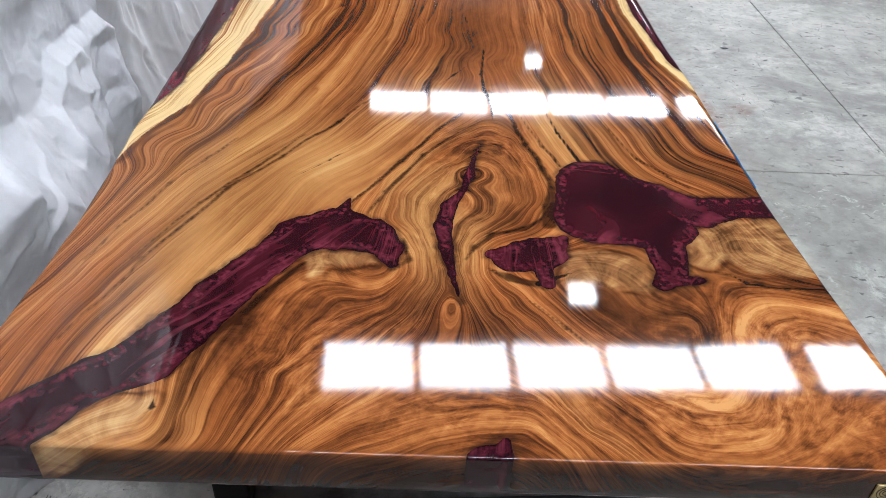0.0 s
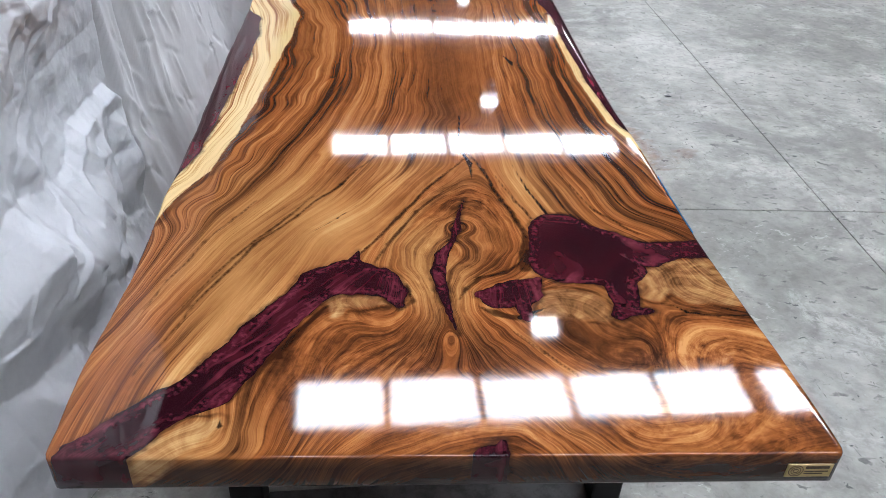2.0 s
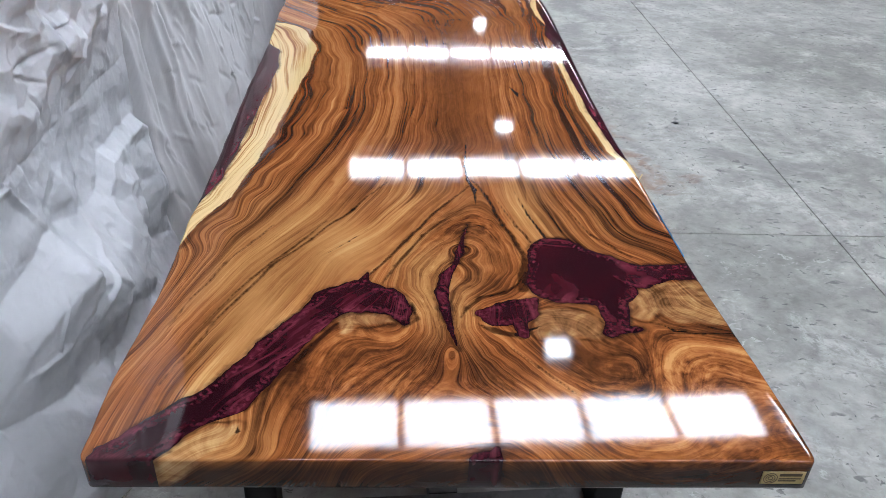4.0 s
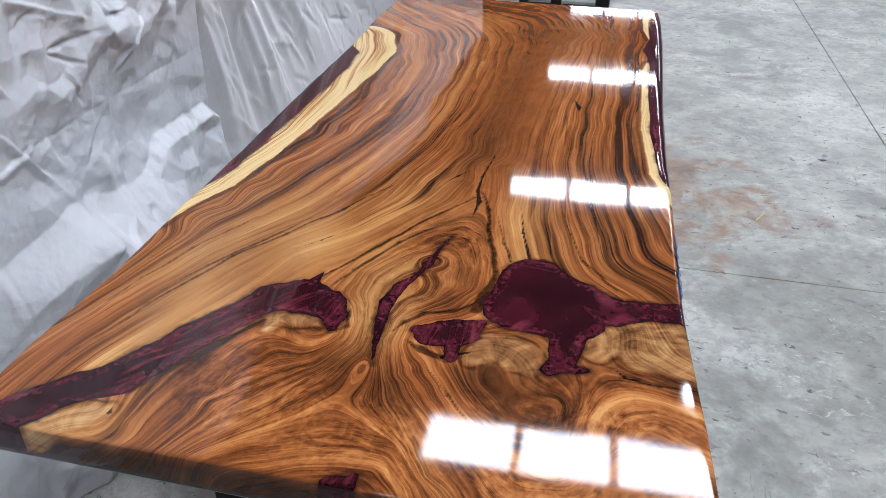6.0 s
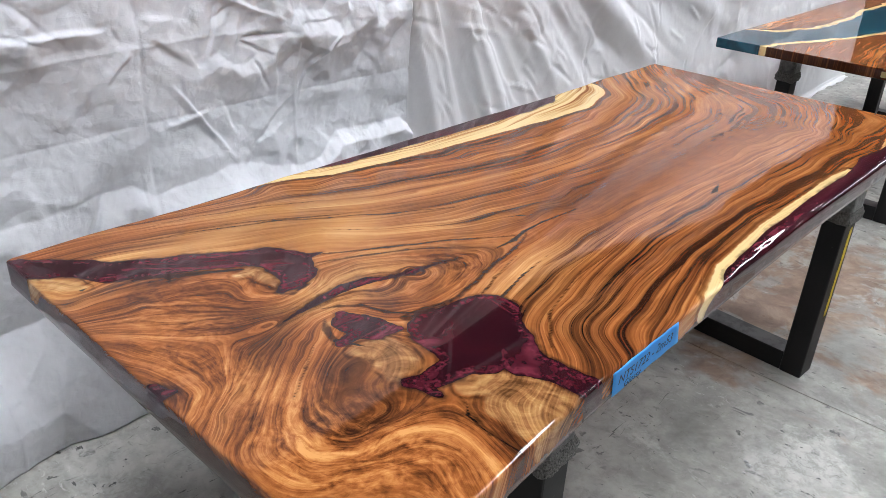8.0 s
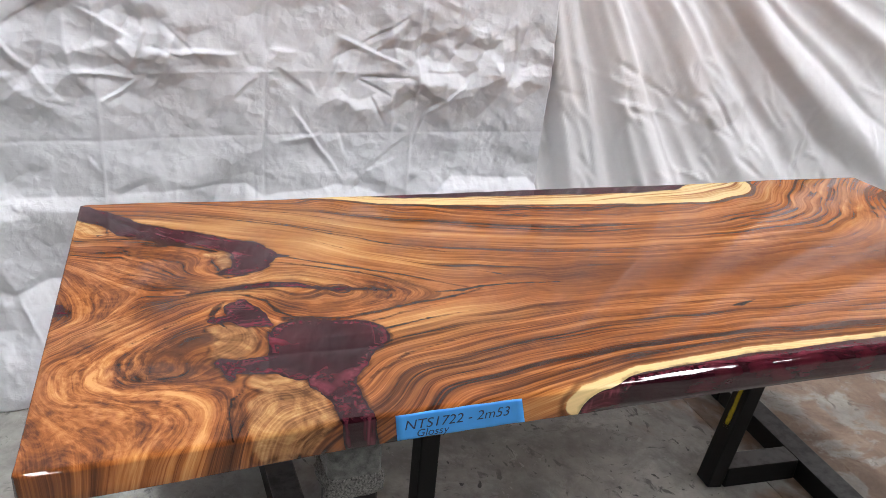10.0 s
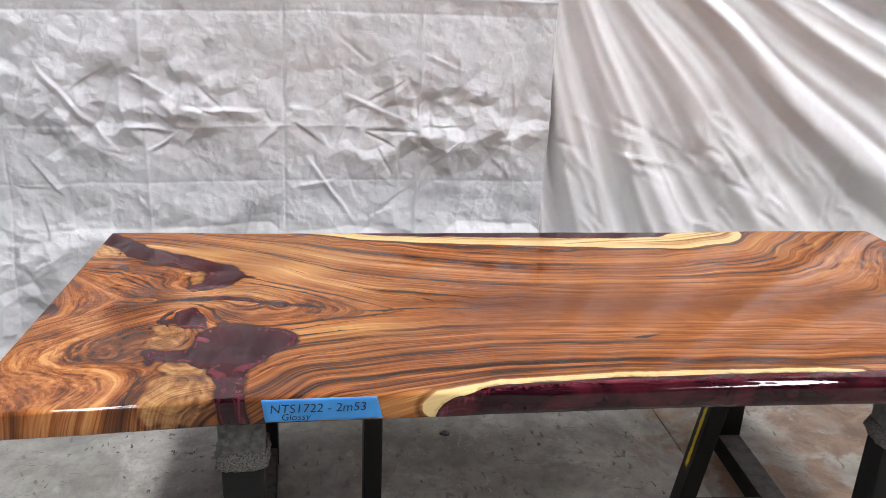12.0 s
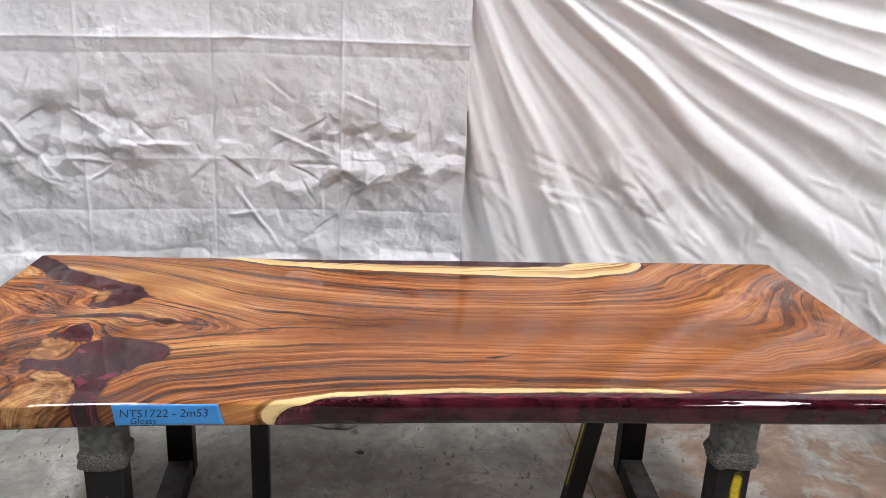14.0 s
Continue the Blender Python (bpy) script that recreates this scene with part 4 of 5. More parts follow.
EDGE_ROLL = lambda v: 0.009 + 0.014 * smooth01((v - 0.9) / 0.25)
table = empty("resin_table", "glossy live edge suar wood table with burgundy resin inlays", "table")
verts, faces, under = slab_shell(LEFT, RIGHT, 2.53, TOP, THICK, 0.005, EDGE_ROLL)
pools = []
for n in range(7):
    d = inlays(*unrolled(verts))[n].tolist()
    faces, pool = split_mesh(verts, faces, d)
    pools.append(pool)
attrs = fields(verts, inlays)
flow_x, flow_y = unrolled(verts)
near_river = smooth01(-flow_x / 0.1) * smooth01((0.7 - flow_y) / 0.1)
attrs["flow"] = flow_x * (1 - near_river) + near_river * (0.79 * flow_x - 0.61 * flow_y)
attrs["pearl"] = near_river
attrs["flow"] = attrs["flow"] * (1 - 0.85 * smooth01((flow_x - 0.12) / 0.06) * smooth01((0.66 - flow_y) / 0.1))
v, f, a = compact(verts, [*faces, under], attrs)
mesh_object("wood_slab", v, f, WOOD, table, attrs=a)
for pool in pools:
    v, f, a = compact(verts, pool, {"edge": attrs["edge"], "grain": attrs["flow"], "pearl": attrs["pearl"]})
    mesh_object("resin_inlay", v, f, RESIN, table, "dark burgundy pearlescent resin inlay", attrs=a)


# ---- steel trestles ----
def streak(half, length):
    """A thin blade of sprayed paint on a face that looks along +x, with tapered ends."""
    bm = bmesh.new()
    n = 14
    rows = []
    for i in range(n + 1):
        t = i / n
        w = half * (math.sin(math.pi * min(1, 0.12 + t * 0.86)) ** 0.5) * (1 + 0.25 * noise.noise((t * 5, 1.7, 0)))
        z, off = (t - 0.5) * length, 0.004 * math.sin(t * 2.2)
        rows.append([bm.verts.new((x, off + e * w, z)) for x, e in ((0, -1), (0.0008, -0.7), (0.0008, 0.7), (0, 1))])
    for p, q in zip(rows, rows[1:]):
        for k in range(3):
            bm.faces.new((p[k], p[k + 1], q[k + 1], q[k]))
    return bm


def steel_trestle(brace_lean, foot, marks, half=0.40, bx=0.02):
    """Its floor beam runs along x; the brace stands on a spur towards +y."""
    t = empty("steel_trestle", "black steel trestle with foam wrapped posts and yellow spray marks", "trestle", "trestles under the tables")
    part("floor_beam", beam(bmesh.new(), (0.0351 - half, 0, 0.035), (half - 0.0351, 0, 0.035), 0.08, 0.07), STEEL, t)
    part("spur_beam", beam(bmesh.new(), (bx, 0.041, 0.035), (bx, foot - 0.03, 0.035), 0.07, 0.07), STEEL, t)
    b = part("brace", beam(bmesh.new(), (bx, foot, 0.0), (bx, foot - brace_lean, 0.68), 0.06, 0.05), STEEL, t)
    if marks:
        part("paint_mark", streak(0.017, 0.34), YELLOW, b, "yellow spray paint streak").matrix_basis = Matrix.Translation((bx, foot - brace_lean * 0.52 + 0.0262, 0.355)) @ Matrix.Rotation(math.atan(brace_lean / 0.68), 4, "X") @ Matrix.Rotation(math.pi / 2, 4, "Z")
    for e in (-1, 1):
        post = part("post", box(bmesh.new(), (e * half - 0.035, -0.043, 0), (e * half + 0.035, 0.043, 0.685), 0.005), STEEL, t)
        for kind, z0, z1, mat, lab in (("film_wrap", 0.585, 0.6905, FILM, "grey plastic film wrapped over the post top"), ("foam_roll", 0.555, 0.598, FOAM, "rough grey foam roll round the post")):
            bm = bmesh.new()
            rings, turns = 12, 44
            grid = []
            for i in range(rings + 1):
                h = i / rings
                row = []
                for j in range(turns):
                    a = 2 * math.pi * j / turns
                    c, q = math.cos(a), math.sin(a)
                    sq = (abs(c) ** 8 + abs(q) ** 8) ** -0.125
                    fat = 0.0045 + 0.006 * math.sin(math.pi * h) ** 0.5 if kind == "foam_roll" else 0.0035
                    rough = 0.10 if kind == "foam_roll" else 0.02
                    k = 1.0 + rough * noise.noise((c * 9, q * 9, h * 4 + e)) + 0.5 * rough * noise.noise((c * 25, q * 25, h * 9))
                    slump = 0.006 * noise.noise((c * 2, q * 2, e * 3.1 + len(kind)))
                    row.append(bm.verts.new((e * half + c * sq * (0.0365 + fat) * k, q * sq * (0.0445 + fat) * k, z0 + (z1 - z0) * h + slump * (1 - h))))
                grid.append(row)
            for r0, r1 in zip(grid, grid[1:]):
                for j in range(turns):
                    bm.faces.new((r0[j], r0[(j + 1) % turns], r1[(j + 1) % turns], r1[j]))
            bm.faces.new(grid[-1])
            bm.faces.new(list(reversed(grid[0])))
            part(kind, bm, mat, post, lab, soft=True)
        if marks and e < 0:
            part("paint_mark", streak(0.022, 0.36), YELLOW, post, "yellow spray paint streak").matrix_basis = Matrix.Translation((-half - 0.0358, -0.008, 0.38)) @ Matrix.Rotation(math.pi, 4, "Z")
    return t


near_trestle = steel_trestle(0.0, 0.31, False)
near_trestle.matrix_basis = pose(0.03, 0.475, 0, 0, 0, 3.5)
far_trestle = steel_trestle(0.11, 0.317, True, bx=-0.01)
far_trestle.matrix_basis = pose(0.03, 2.017, 0, 0, 0, 177)
narrow = steel_trestle(0.04, 0.30, False, half=0.30, bx=0.04)
narrow.matrix_basis = pose(-0.055, 3.56, 0)
copy_thing(narrow, pose(-0.08, 5.36, 0, 0, 0, 180))

# ---- hung cloths ----
def sheet(name, x, y, z, mat, label, category):
    n, m = x.shape
    idx = np.arange(n * m).reshape(n, m)
    faces = np.stack([idx[:-1, :-1], idx[1:, :-1], idx[1:, 1:], idx[:-1, 1:]], -1).reshape(-1, 4).tolist()
    ob = mesh_object(name, np.stack([x.ravel(), y.ravel(), z.ravel()], 1), faces, mat)
    thick = ob.modifiers.new("thickness", "SOLIDIFY")
    thick.thickness, thick.offset = 0.0015, -1
    return tagged(ob, label, category)


def facets(u, v, size, turn, seed):
    """Flat facets that meet in straight creases, about size across, from -0.5 to 0.5 high."""
    c, q = math.cos(turn) / size, math.sin(turn) / size
    a, b = u * c + v * q, v * c - u * q
    a = a + 0.45 * vnoise(a * 0.7, b * 0.7, seed + 3) * 2
    ia, ib = np.floor(a), np.floor(b)
    fa, fb = a - ia, b - ib
    h00, h10 = lattice(ia, ib, seed), lattice(ia + 1, ib, seed)
    h01, h11 = lattice(ia, ib + 1, seed), lattice(ia + 1, ib + 1, seed)
    low = h00 + (h10 - h00) * fa + (h11 - h10) * fb
    high = h00 + (h11 - h01) * fa + (h01 - h00) * fb
    return np.where(fa > fb, low, high) - 0.5


def crumple(u, v, seed, size):
    """Sharp facets as of creased stiff cloth, about size across."""
    return size * (facets(u, v, size, 0.5 + seed, seed) + 0.6 * facets(u, v, size * 0.62, 1.3 + seed, seed + 11))


# sharp creases of the tarp: from y, z to y, z, height and half width
CREASES_FIRST = [
    (-0.01, 1.19, 0.15, 1.10, 0.010, 0.016), (-0.20, 1.126, -0.04, 1.23, -0.009, 0.012), (-0.04, 1.01, 0.16, 1.0, 0.010, 0.011), (0.04, 0.93, 0.16, 1.0, 0.008, 0.012),
    (-0.31, 1.227, -0.04, 0.9, 0.012, 0.020), (0.15, 1.073, 0.47, 1.068, 0.014, 0.032), (0.79, 1.11, 0.94, 1.205, -0.009, 0.014), (0.77, 1.01, 0.98, 1.015, -0.010, 0.010),
    (0.77, 1.01, 0.91, 0.94, -0.008, 0.010), (1.0, 0.89, 1.16, 1.02, 0.009, 0.013), (0.70, 1.14, 0.96, 1.03, 0.009, 0.015), (0.82, 0.955, 0.88, 0.846, -0.007, 0.010),
    (0.57, 0.92, 0.75, 0.67, 0.010, 0.016),
]
CREASES_SECOND = [
    (0.163, 1.095, 0.275, 1.054, -0.008, 0.009), (0.96, 1.03, 1.155, 1.03, -0.007, 0.010), (0.72, 0.42, 0.95, 0.60, 0.012, 0.02),
]
CREASES = [*CREASES_FIRST, *CREASES_SECOND]

def crease(u, s, y0, z0, y1, z1, high, wide):
    """A tapering ridge between two places."""
    reach = math.hypot(y1 - y0, z1 - z0)
    cu, cv = (y1 - y0) / reach, (z1 - z0) / reach
    du, dv = (u - y0) * cu + (s - z0) * cv, (s - z0) * cu - (u - y0) * cv
    dv = dv - 0.006 * vnoise(du * 18, du * 0, int(1000 * reach))
    t = np.clip(du / reach, 0, 1)
    side = np.where(dv > 0, np.abs(dv) / (wide * 0.35), np.abs(dv) / (wide * 1.15))
    return high * np.clip(1 - side, 0, 1) * np.clip(np.minimum(t * 5, (1 - t) * 2.2), 0, 1)


def folds(u, v, size, turn, seed, tilt=0.9):
    """Creased facets about size across: each leans its own way, and they meet in sharp ridges."""
    c, q = math.cos(turn) / size, math.sin(turn) / size
    a, b = u * c + v * q, (v * c - u * q) * 0.75
    a, b = a + 0.35 * vnoise(a * 0.6, b * 0.6, seed + 3), b + 0.35 * vnoise(a * 0.6, b * 0.6, seed + 5)
    ia, ib = np.floor(a), np.floor(b)
    best = np.full(a.shape, 9.0)
    for da in (-1, 0, 1, 2):
        for db in (-1, 0, 1, 2):
            ja, jb = ia + da, ib + db
            ea, eb = a - ja - lattice(ja, jb, seed), b - jb - lattice(ja, jb, seed + 7)
            lean_a, lean_b = lattice(ja, jb, seed + 13) - 0.5, lattice(ja, jb, seed + 17) - 0.5
            best = np.minimum(best, 0.55 * (ea * ea + eb * eb) + tilt * (lean_a * ea + lean_b * eb))
    return size * best


def creased_tarp():
    us = np.concatenate([np.arange(-2.6, -0.62, 0.02), np.arange(-0.62, 1.442, 0.0042)])
    zs = np.concatenate([np.arange(0.004, 1.56, 0.0042), np.arange(1.56, 2.01, 0.009)])
    u, s = np.meshgrid(us, zs, indexing="ij")
    band = np.exp(-(((s - 1.09 - 0.03 * np.sin(u * 5)) / 0.15) ** 2))
    low = smooth01((0.80 - s) / 0.2)
    mask = smooth01(0.45 + 2.0 * fbm(u * 2.2, s * 2.2, 53, 2))
    h = 0.016 * fbm(u * 1.3, s * 1.1, 51, 2)
    h = h + folds(u, s, 0.46, 0.7, 61) * (0.05 + 0.46 * low) - folds(u, s, 0.34, 1.9, 63) * (0.07 + 0.44 * low)
    busy = mask * np.maximum(band, 0.55 * low)
    h = h + folds(u, s, 0.20, 1.1, 67) * (0.09 + 0.50 * busy) - folds(u, s, 0.15, 2.5, 69) * (0.09 + 0.55 * busy)
    h = h + folds(u, s, 0.09, 0.2, 71) * (0.11 + 0.60 * busy) - folds(u, s, 0.065, 2.0, 73) * (0.11 + 0.55 * busy)
    h = h + folds(u, s, 0.035, 1.4, 75) * (0.10 + 0.30 * busy)
    rng = np.random.default_rng(4)
    for k in range(-6, 2):
        at = 0.50 + 0.4667 * k + 0.012 * (s - 1.0) + 0.0012 * fbm(s * 6, s * 0, 80 + k)
        d = np.abs(u - at)
        h = h + (1 if k % 2 else -0.7) * (0.0065 * np.exp(-d / 0.035) + 0.0035 * np.exp(-d / 0.0045)) + 0.010 * np.exp(-d / 0.06) * vnoise(s * 7, s * 0 + k, 91)
    for z0, a in ((0.817, -0.5), (1.012, 0.5), (1.395, -0.45), (1.448, 1.0), (1.86, 0.8)):
        d = np.abs(s - z0 - 0.030 * (u - 0.2) * (u < 0.65) - 0.0135 * (u >= 0.65) - 0.002 * fbm(u * 7, u * 0, int(z0 * 100)))
        h = h + a * (0.0075 * np.exp(-d / 0.03) + 0.0034 * np.exp(-d / 0.004))
    for y0, z0, y1, z1, high, wide in CREASES:
        h = h + crease(u, s, y0, z0, y1, z1, 1.2 * high, wide)
    for _ in range(90):
        y0, z0 = rng.uniform(-0.6, 1.44), rng.choice([rng.normal(1.06, 0.12), rng.uniform(0.1, 0.85), rng.uniform(0.1, 1.5)])
        a, reach = rng.uniform(0, 2 * math.pi), rng.uniform(0.04, 0.2)
        h = h + crease(u, s, y0, z0, y0 + reach * math.cos(a), z0 + reach * math.sin(a), rng.choice([-1, 1]) * rng.uniform(0.2, 0.5) * 0.1 * (reach + 0.03), rng.uniform(0.012, 0.03))
    # below the table's height it breaks forward along a ragged fold and leans out to the floor
    fold = np.interp(u, *zip((-2.6, 0.60), (-0.3, 0.63), (0.44, 0.665), (0.49, 0.63), (0.72, 0.665), (0.98, 0.60), (1.05, 0.605), (1.12, 0.68), (1.40, 0.665), (1.45, 0.63))) + 0.010 * facets(u, s * 0.2, 0.07, 0.0, 37)
    step = np.interp(u, *zip((-2.6, 0.0), (0.42, 0.004), (0.50, 0.050), (0.85, 0.070), (1.02, 0.055), (1.06, 0.034), (1.44, 0.036)))
    run = np.interp(u, *zip((-2.6, 0.10), (0.45, 0.12), (0.55, 0.11), (0.98, 0.13), (1.06, 0.035), (1.30, 0.045), (1.45, 0.03)))
    out = step * np.clip((fold - s) / run, 0, 1) * (1 - 0.35 * smooth01((0.50 - s) / 0.2))
    notch = -0.006 * np.exp(-np.abs(s - fold) / 0.02) * (u < 0.47)
    h = h * (0.6 + 0.4 * smooth01((1.442 - u) / 0.25)) * (1 - 0.45 * np.exp(-(((s - fold + 0.03) / 0.05) ** 2)) * (u > 0.47))
    x = -0.866 + h + out + notch + 0.080 * np.clip((0.66 - s) / 0.66, 0, 1)
    return sheet("creased_tarp", x, u + 0.10 * h, s, TARP, "creased grey white tarpaulin hung as a backdrop down to the floor", "backdrop")


def folded_cloth():
    step = 0.009
    u, s = np.meshgrid(np.arange(1.36, 6.42, step), np.arange(-0.5, 2.15, step), indexing="ij")
    top = along(u, [(1.36, 2.0), (2.4, 1.82), (3.2, 1.95), (4.4, 2.16), (5.2, 2.04), (6.45, 2.06)])
    z = np.where(s > 1.2, 1.2 + (s - 1.2) * (top - 1.2) / 0.95, s)
    du, dv = u - 1.30, 2.05 - z
    r, th = np.hypot(du, dv), np.arctan2(du, dv)
    th = th - 0.04 * (r - 0.5) - 0.035 * fbm(u * 1.5, z * 1.5, 101, 2)
    wave = np.sin(th * 2 * math.pi / 0.19 + 1.4 * np.sin(th * 5))
    wave = 0.7 * (1 - np.abs(wave)) * np.sin(th * 7) + 0.75 * wave + 0.35 * (1 - 2 * np.abs(wave) ** 0.6) * np.sin(th * 11 + 1) + 0.17 * np.sin(th * 2 * math.pi / 0.083 + 1.0) + 0.09 * (1 - 2 * np.abs(np.sin(th * math.pi / 0.047 + 2 * np.sin(r * 3))))
    amp = 0.031 * smooth01(r / 0.6) * np.clip(smooth01((z - 0.30) / 0.6) + 0.55 * smooth01((0.6 - th) / 0.25), 0.12, 1) * (1 - 0.7 * smooth01((u - 2.7) / 1.4))
    h = amp * wave + 0.05 * fbm(u * 0.8, z * 0.7, 103, 2)
    h = h + 0.02 * np.sin(u * 9 + 2 * fbm(u, z * 0.5, 107)) * smooth01((u - 2.8) / 1.0) * smooth01(z / 1.2)
    mask = smooth01(0.4 + 1.8 * fbm(u * 2, z * 2, 109, 2)) * smooth01((1.5 - z) / 0.9)
    h = h + mask * (crumple(u, z, 111, 0.30) * 0.06 + folds(u, z, 0.22, 0.9, 113) * 0.30 - folds(u, z, 0.13, 2.2, 115) * 0.30)
    h = h + (0.25 + mask) * (folds(u, z, 0.075, 0.4, 117) * 0.10 - folds(u, z, 0.05, 1.7, 119) * 0.09)
    rng = np.random.default_rng(9)
    for _ in range(150):
        y0, z0 = 1.4 + 2.2 * rng.uniform(0, 1) ** 1.6, rng.uniform(0.2, 1.15)
        a, reach = rng.uniform(-1.5, -0.2), rng.uniform(0.08, 0.3)
        h = h + crease(u, z, y0, z0, y0 + reach * math.cos(a), z0 + reach * math.sin(a), rng.choice([-1, 1]) * rng.uniform(0.004, 0.011), rng.uniform(0.012, 0.022))
    flat = np.maximum(0, 0.03 - s)
    x = -0.912 + h + 0.045 * smooth01((0.5 - s) / 0.5) + flat * (0.05 + 0.85 * np.exp(-((u - 4.5) / 0.6) ** 2))
    z = np.where(s > 0.03, z, 0.008 + 0.022 * np.exp(-(0.03 - s) / 0.1) + np.abs(h) * 0.25 * (s < 0.03))
    return sheet("folded_cloth", x, u, z, CLOTH, "soft white cloth backdrop hanging in sweeping folds", "backdrop")


creased_tarp()
folded_cloth()

# the rail that carries the cloths
rail = empty("backdrop_rail", "grey steel rail on posts carrying the backdrop cloths", "rail")
part("rail", beam(bmesh.new(), (-0.98, -2.7, 2.26), (-0.98, 6.5, 2.26), 0.03, 0.03), WORN, rail)
for yy, zz in ((-2.5, 2.0), (-1.5, 2.0), (-0.5, 2.0), (0.5, 2.0), (1.35, 2.0), (1.45, 1.98), (2.4, 1.82), (3.3, 1.96), (4.4, 2.14), (5.4, 2.04), (6.35, 2.05)):
    part("tie", beam(bmesh.new(), (-0.98, yy, 2.25), (-0.875, yy, zz - 0.01), 0.008, 0.008, 0.001), WORN, rail)
for yy in (-2.68, 1.9, 6.48):
    part("post", beam(bmesh.new(), (-1.02, yy, 0), (-1.02, yy, 2.28), 0.03, 0.03), WORN, rail)

# ---- second table behind ----
other = empty("blue_resin_table", "live edge wood table with blue and clear resin on steel trestles", "table")
left2, right2 = [(0, -0.632), (0.8, -0.64), (1.6, -0.66), (2.4, -0.65)], [(0, 0.325), (0.6, 0.318), (1.2, 0.30), (2.4, 0.32)]
verts, faces, under = slab_shell(left2, right2, 2.4, TOP, 0.044, 0.016, lambda v: 0.012 + 0 * v)
BLUE_POOL = [(-0.66, -0.05, 0.27), (-0.60, 0.10, 0.20), (-0.40, 0.35, 0.10), (-0.30, 0.7, 0.10), (-0.25, 1.1, 0.13), (-0.35, 1.7, 0.08), (-0.3, 2.5, 0.12)]
pools2 = lambda x, y: [chain(x + 0.03 * fbm(x * 9, y * 9, 131, 3), y, BLUE_POOL)]
p = np.array(verts)
faces, pool = split_mesh(verts, faces, pools2(p[:, 0], p[:, 1])[0].tolist())
p = np.array(verts)
x, y = p[:, 0], p[:, 1]
e = pools2(x, y)[0]
a2 = {"grain": x + 0.10 * np.sin(y * 2.2) + 0.05 * fbm(x * 4, y * 3, 133), "tone": 0.1 * fbm(x * 4, y * 4, 135) + 0.03 - 0.40 * smooth01((0.006 - y) / 0.004), "calm": 0 * x, "sap": np.minimum(e - 0.035, chain(x, y, [(0.36, 0.0, 0.06), (0.36, 1.2, 0.08), (0.36, 2.4, 0.05)])), "crack": 0 * x + 1, "edge": e, "burl": 0 * x, "pale": 0 * x + 1, "seam": 0 * x + 1, "gold": 0 * x + 0.2, "ripple": 0 * x}
v, f, a = compact(verts, [*faces, under], a2)
mesh_object("wood_slab", v, f, WOOD, other, attrs=a)
v, f, a = compact(verts, pool, {"edge": e, "grain": a2["grain"], "pearl": 0 * x})
mesh_object("resin_inlay", v, f, BLUE, other, "deep blue resin inlay", attrs=a)
box_part("maker_plate", (0.12, -0.003, 0.716), (0.19, 0.001, 0.740), BRASS, other, "small pale maker plate")
other.location = (0, 3.27, 0)


# ---- tape and maker plate on the table ----
def text_mesh(name, body, size, mat, parent, m, shear=0.0):
    cu = bpy.data.curves.new(name, "FONT")
    cu.body, cu.size, cu.extrude, cu.shear, cu.offset = body, size, 0.0001, shear, -0.0001
    tmp = new(name, cu)
    me = bpy.data.meshes.new_from_object(tmp.evaluated_get(bpy.context.evaluated_depsgraph_get()))
    bpy.data.objects.remove(tmp)
    me.materials.append(mat)
    ob = new(name, me)
    ob.parent = parent
    ob.matrix_basis = m
    return ob


def tape_strip():
    t = empty("masking_tape", "blue masking tape with handwritten code stuck on the table edge", "tape")
    n, m = 24, 12
    y = np.linspace(0.551, 0.777, n)
    verts, faces = [], []
    for i, yy in enumerate(y):
        edge = float(along(yy, RIGHT) + 0.0012 * fbm(np.array([yy * 9]), np.array([0.0]), 5)[0]) + 0.0022
        for j in range(m):
            k = j / (m - 1)
            skew = 0.006 * k if i == 0 else (0.012 * k if i == n - 1 else 0.009 * k)
            roll = float(EDGE_ROLL(np.array(yy)))
            drop = 0.0035 + 0.0495 * k
            z = TOP + 0.0008 - drop
            inn = roll * (1 - math.sqrt(max(0.0, 1 - max(0.0, 1 - drop / (0.75 * roll)) ** 2)))
            verts.append((edge - inn + 0.0006 * math.sin(yy * 90), yy + skew, z))
    for i in range(n - 1):
        for j in range(m - 1):
            faces.append((i * m + j, i * m + j + 1, (i + 1) * m + j + 1, (i + 1) * m + j))
    s = mesh_object("strip", verts, faces, TAPE, t)
    thick = s.modifiers.new("thickness", "SOLIDIFY")
    thick.thickness, thick.offset = 0.0004, 0
    ang = math.atan2(along(0.77, RIGHT) - along(0.56, RIGHT), 0.21)
    base = Matrix.Translation((float(along(0.57, RIGHT)) + 0.0054, 0.566, 0.719)) @ Matrix.Rotation(math.pi / 2 - ang, 4, "Z") @ Matrix.Rotation(math.pi / 2, 4, "X")
    text_mesh("handwriting", "NTS1722 - 2m53", 0.0272, INK, t, base, 0.12)
    text_mesh("handwriting", "Glossy", 0.021, INK, t, base @ Matrix.Translation((0.022, -0.0165, 0)), 0.15)


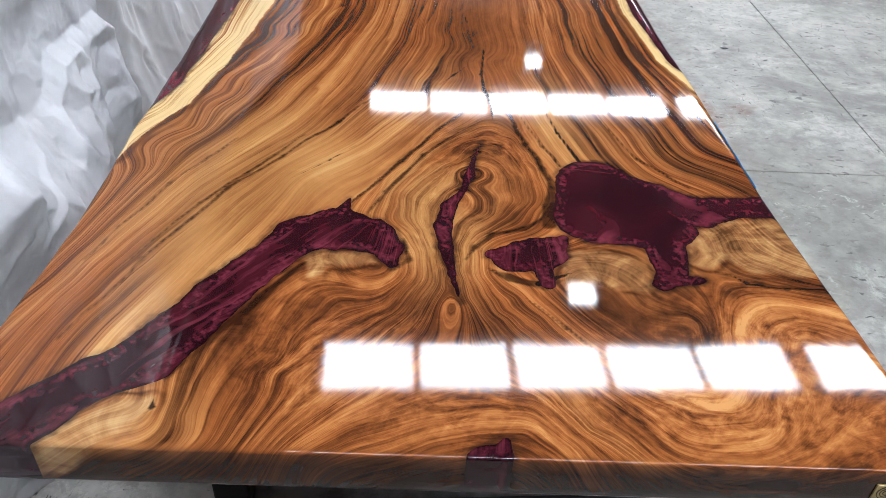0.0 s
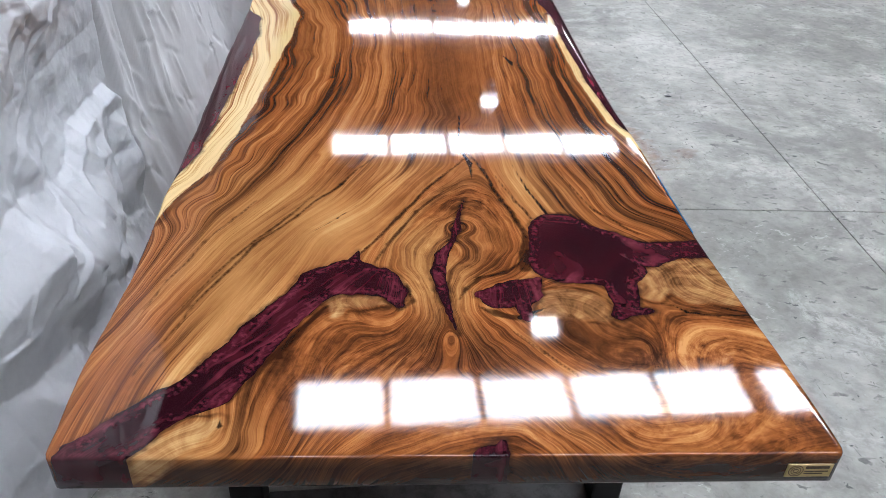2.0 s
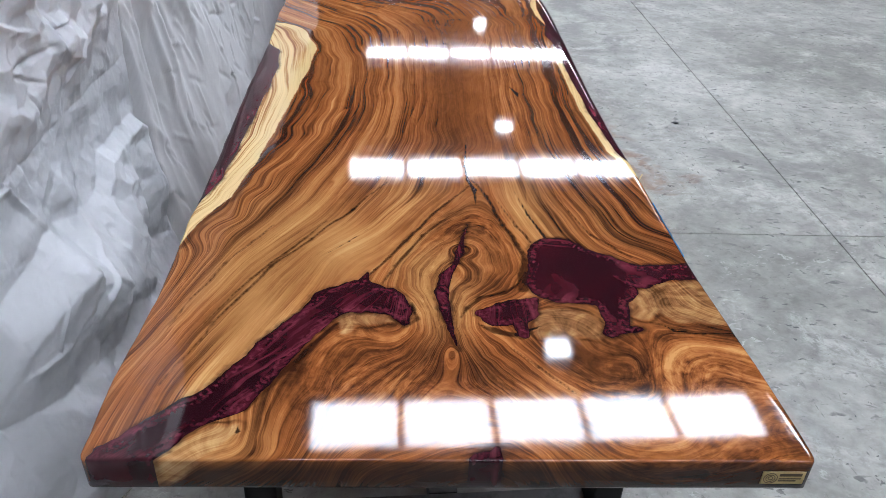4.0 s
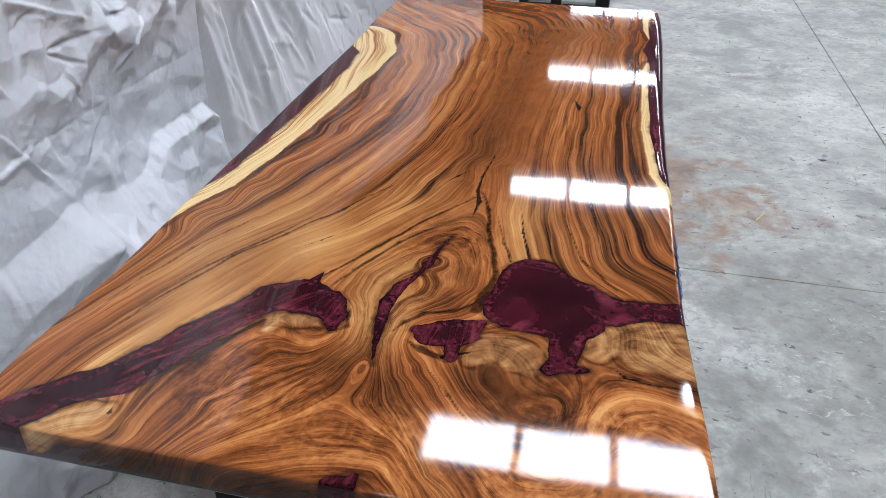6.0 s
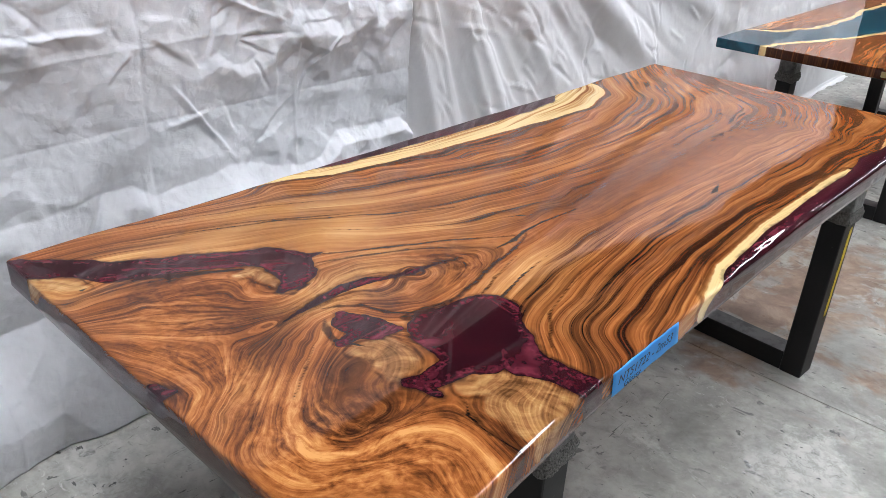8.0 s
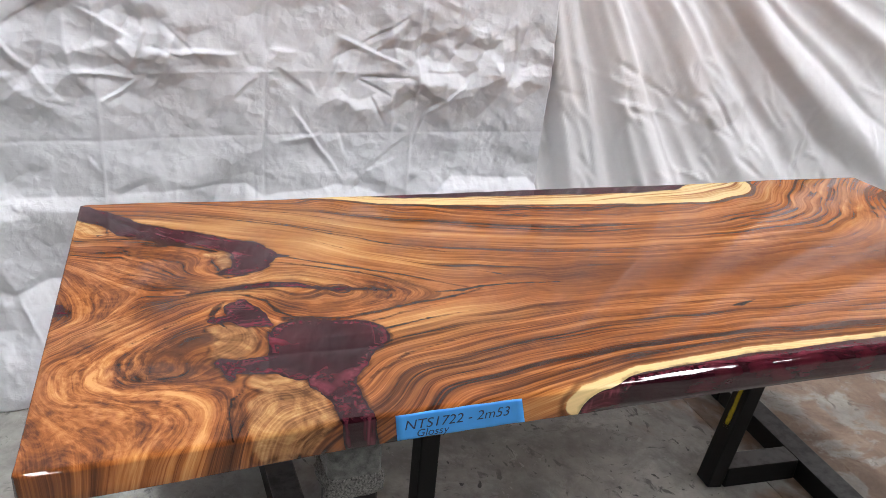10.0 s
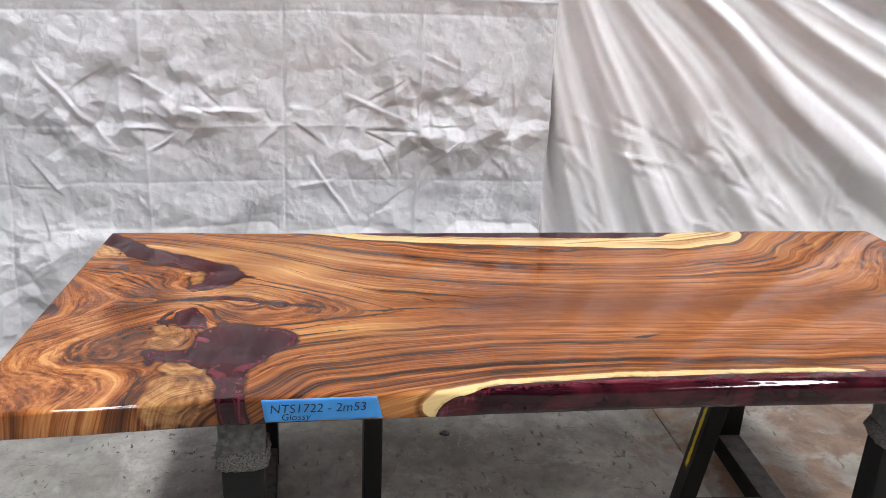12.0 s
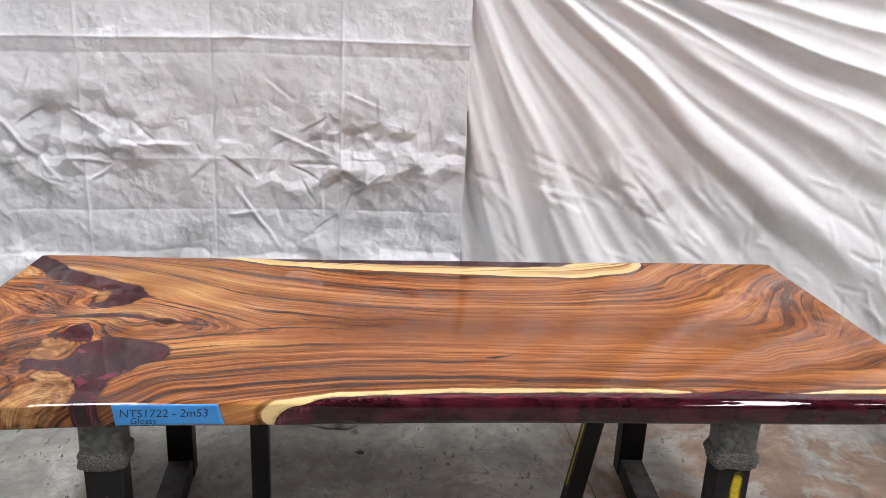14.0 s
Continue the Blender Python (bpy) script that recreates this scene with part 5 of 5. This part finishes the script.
tape_strip()
plate = empty("maker_plate", "small brass maker plate with a ring mark on the table end", "plate")
box_part("plate", (0.470, -0.0022, 0.706), (0.534, -0.0002, 0.731), BRASS, plate, bevel=0.0006)
for r in (0.0095, 0.0062, 0.003):
    bm = bmesh.new()
    bmesh.ops.create_cone(bm, cap_ends=False, segments=28, radius1=r, radius2=r, depth=0.0006)
    for q in bm.verts:
        q.co = Vector((0.483 + q.co.x, -0.0025 + q.co.z, 0.7185 + q.co.y))
    ring = part("ring_mark", bm, ENGRAVE, plate)
    ring.modifiers.new("thickness", "SOLIDIFY").thickness = 0.0009
for z, h, x1 in ((0.7225, 0.005, 0.529), (0.7165, 0.0018, 0.529), (0.7120, 0.0022, 0.522)):
    box_part("lettering_bar", (0.4955, -0.0027, z), (x1, -0.0021, z + h), ENGRAVE, plate, bevel=0)

# ---- covered stack far behind ----
stack = empty("covered_stack", "low stack under a white sheet with maroon covers showing", "stack")
box_part("cover", (-0.1, 7.25, 0.02), (1.6, 8.4, 0.16), MAROON, stack, bevel=0.03)
u, s = np.meshgrid(np.linspace(-0.25, 1.9, 70), np.linspace(7.05, 8.7, 50), indexing="ij")
h = 0.24 + 0.10 * fbm(u * 2.2, s * 2.2, 141, 3) + crumple(u, s, 143, 0.4) * 0.3 - 0.14 * smooth01((7.35 - s) / 0.3)
ob = mesh_object("sheet", np.stack([u.ravel(), s.ravel(), h.ravel()], 1), [(i * 50 + j, (i + 1) * 50 + j, (i + 1) * 50 + j + 1, i * 50 + j + 1) for i in range(69) for j in range(49)], CLOTH, stack)
ob.modifiers.new("thickness", "SOLIDIFY").thickness = 0.004

# ---- litter on the floor ----
LITTER_STICKS = [(1.0, 2.35, 62, 0.09), (0.61, 2.97, 25, 0.08)]
LITTER_CRUMBS = [(0.522, 1.43), (0.67, 1.33), (1.9, 3.3)]
LITTER_DRIPS = [(-0.494, 1.062), (1.35, 3.0)]
SPLINTER = plain("pale_splinter", (0.5, 0.36, 0.16))
PLASTER = plain("white_plaster", (0.62, 0.62, 0.6), 0.8)
DRIP = plain("dark_resin_drip", (0.03, 0.028, 0.03), 0.35)


def crumb(name, at, size, flat, mat, label, seed):
    """A small uneven lump that lies on the floor."""
    bm = bmesh.new()
    bmesh.ops.create_icosphere(bm, subdivisions=2, radius=size)
    for v in bm.verts:
        k = 1 + 0.55 * noise.noise(v.co / size * 1.3 + Vector((seed * 7.1, 0, 0)))
        v.co = Vector((v.co.x * k, v.co.y * k * 0.8, max(0.0, v.co.z * flat + size * flat * 0.6)))
    ob = part(name, bm, mat, soft=True)
    ob.location = (*at, 0.0)
    return tagged(ob, label, "debris", "litter on the floor")


for n, (lx, ly, turn, size) in enumerate(LITTER_STICKS):
    sp = box_part("wood_splinter", (-size / 2, -0.003, 0), (size / 2, 0.003, 0.004), SPLINTER, bevel=0.001)
    sp.matrix_basis = pose(lx, ly, 0.0, 0, 0, turn)
    tagged(sp, "pale wood splinter lying on the concrete", "splinter", "litter on the floor")
for n, (lx, ly) in enumerate(LITTER_CRUMBS):
    for k in range(3):
        a = n * 2.1 + k * 2.4
        crumb("plaster_crumb", (lx + 0.018 * k * math.cos(a), ly + 0.018 * k * math.sin(a)), 0.008 - 0.0018 * k, 0.4, PLASTER, "white plaster crumb on the concrete", n + k * 0.3)
for n, (lx, ly) in enumerate(LITTER_DRIPS):
    crumb("resin_drip", (lx, ly), 0.018, 0.08, DRIP, "dark dried resin drip on the concrete", n + 5)
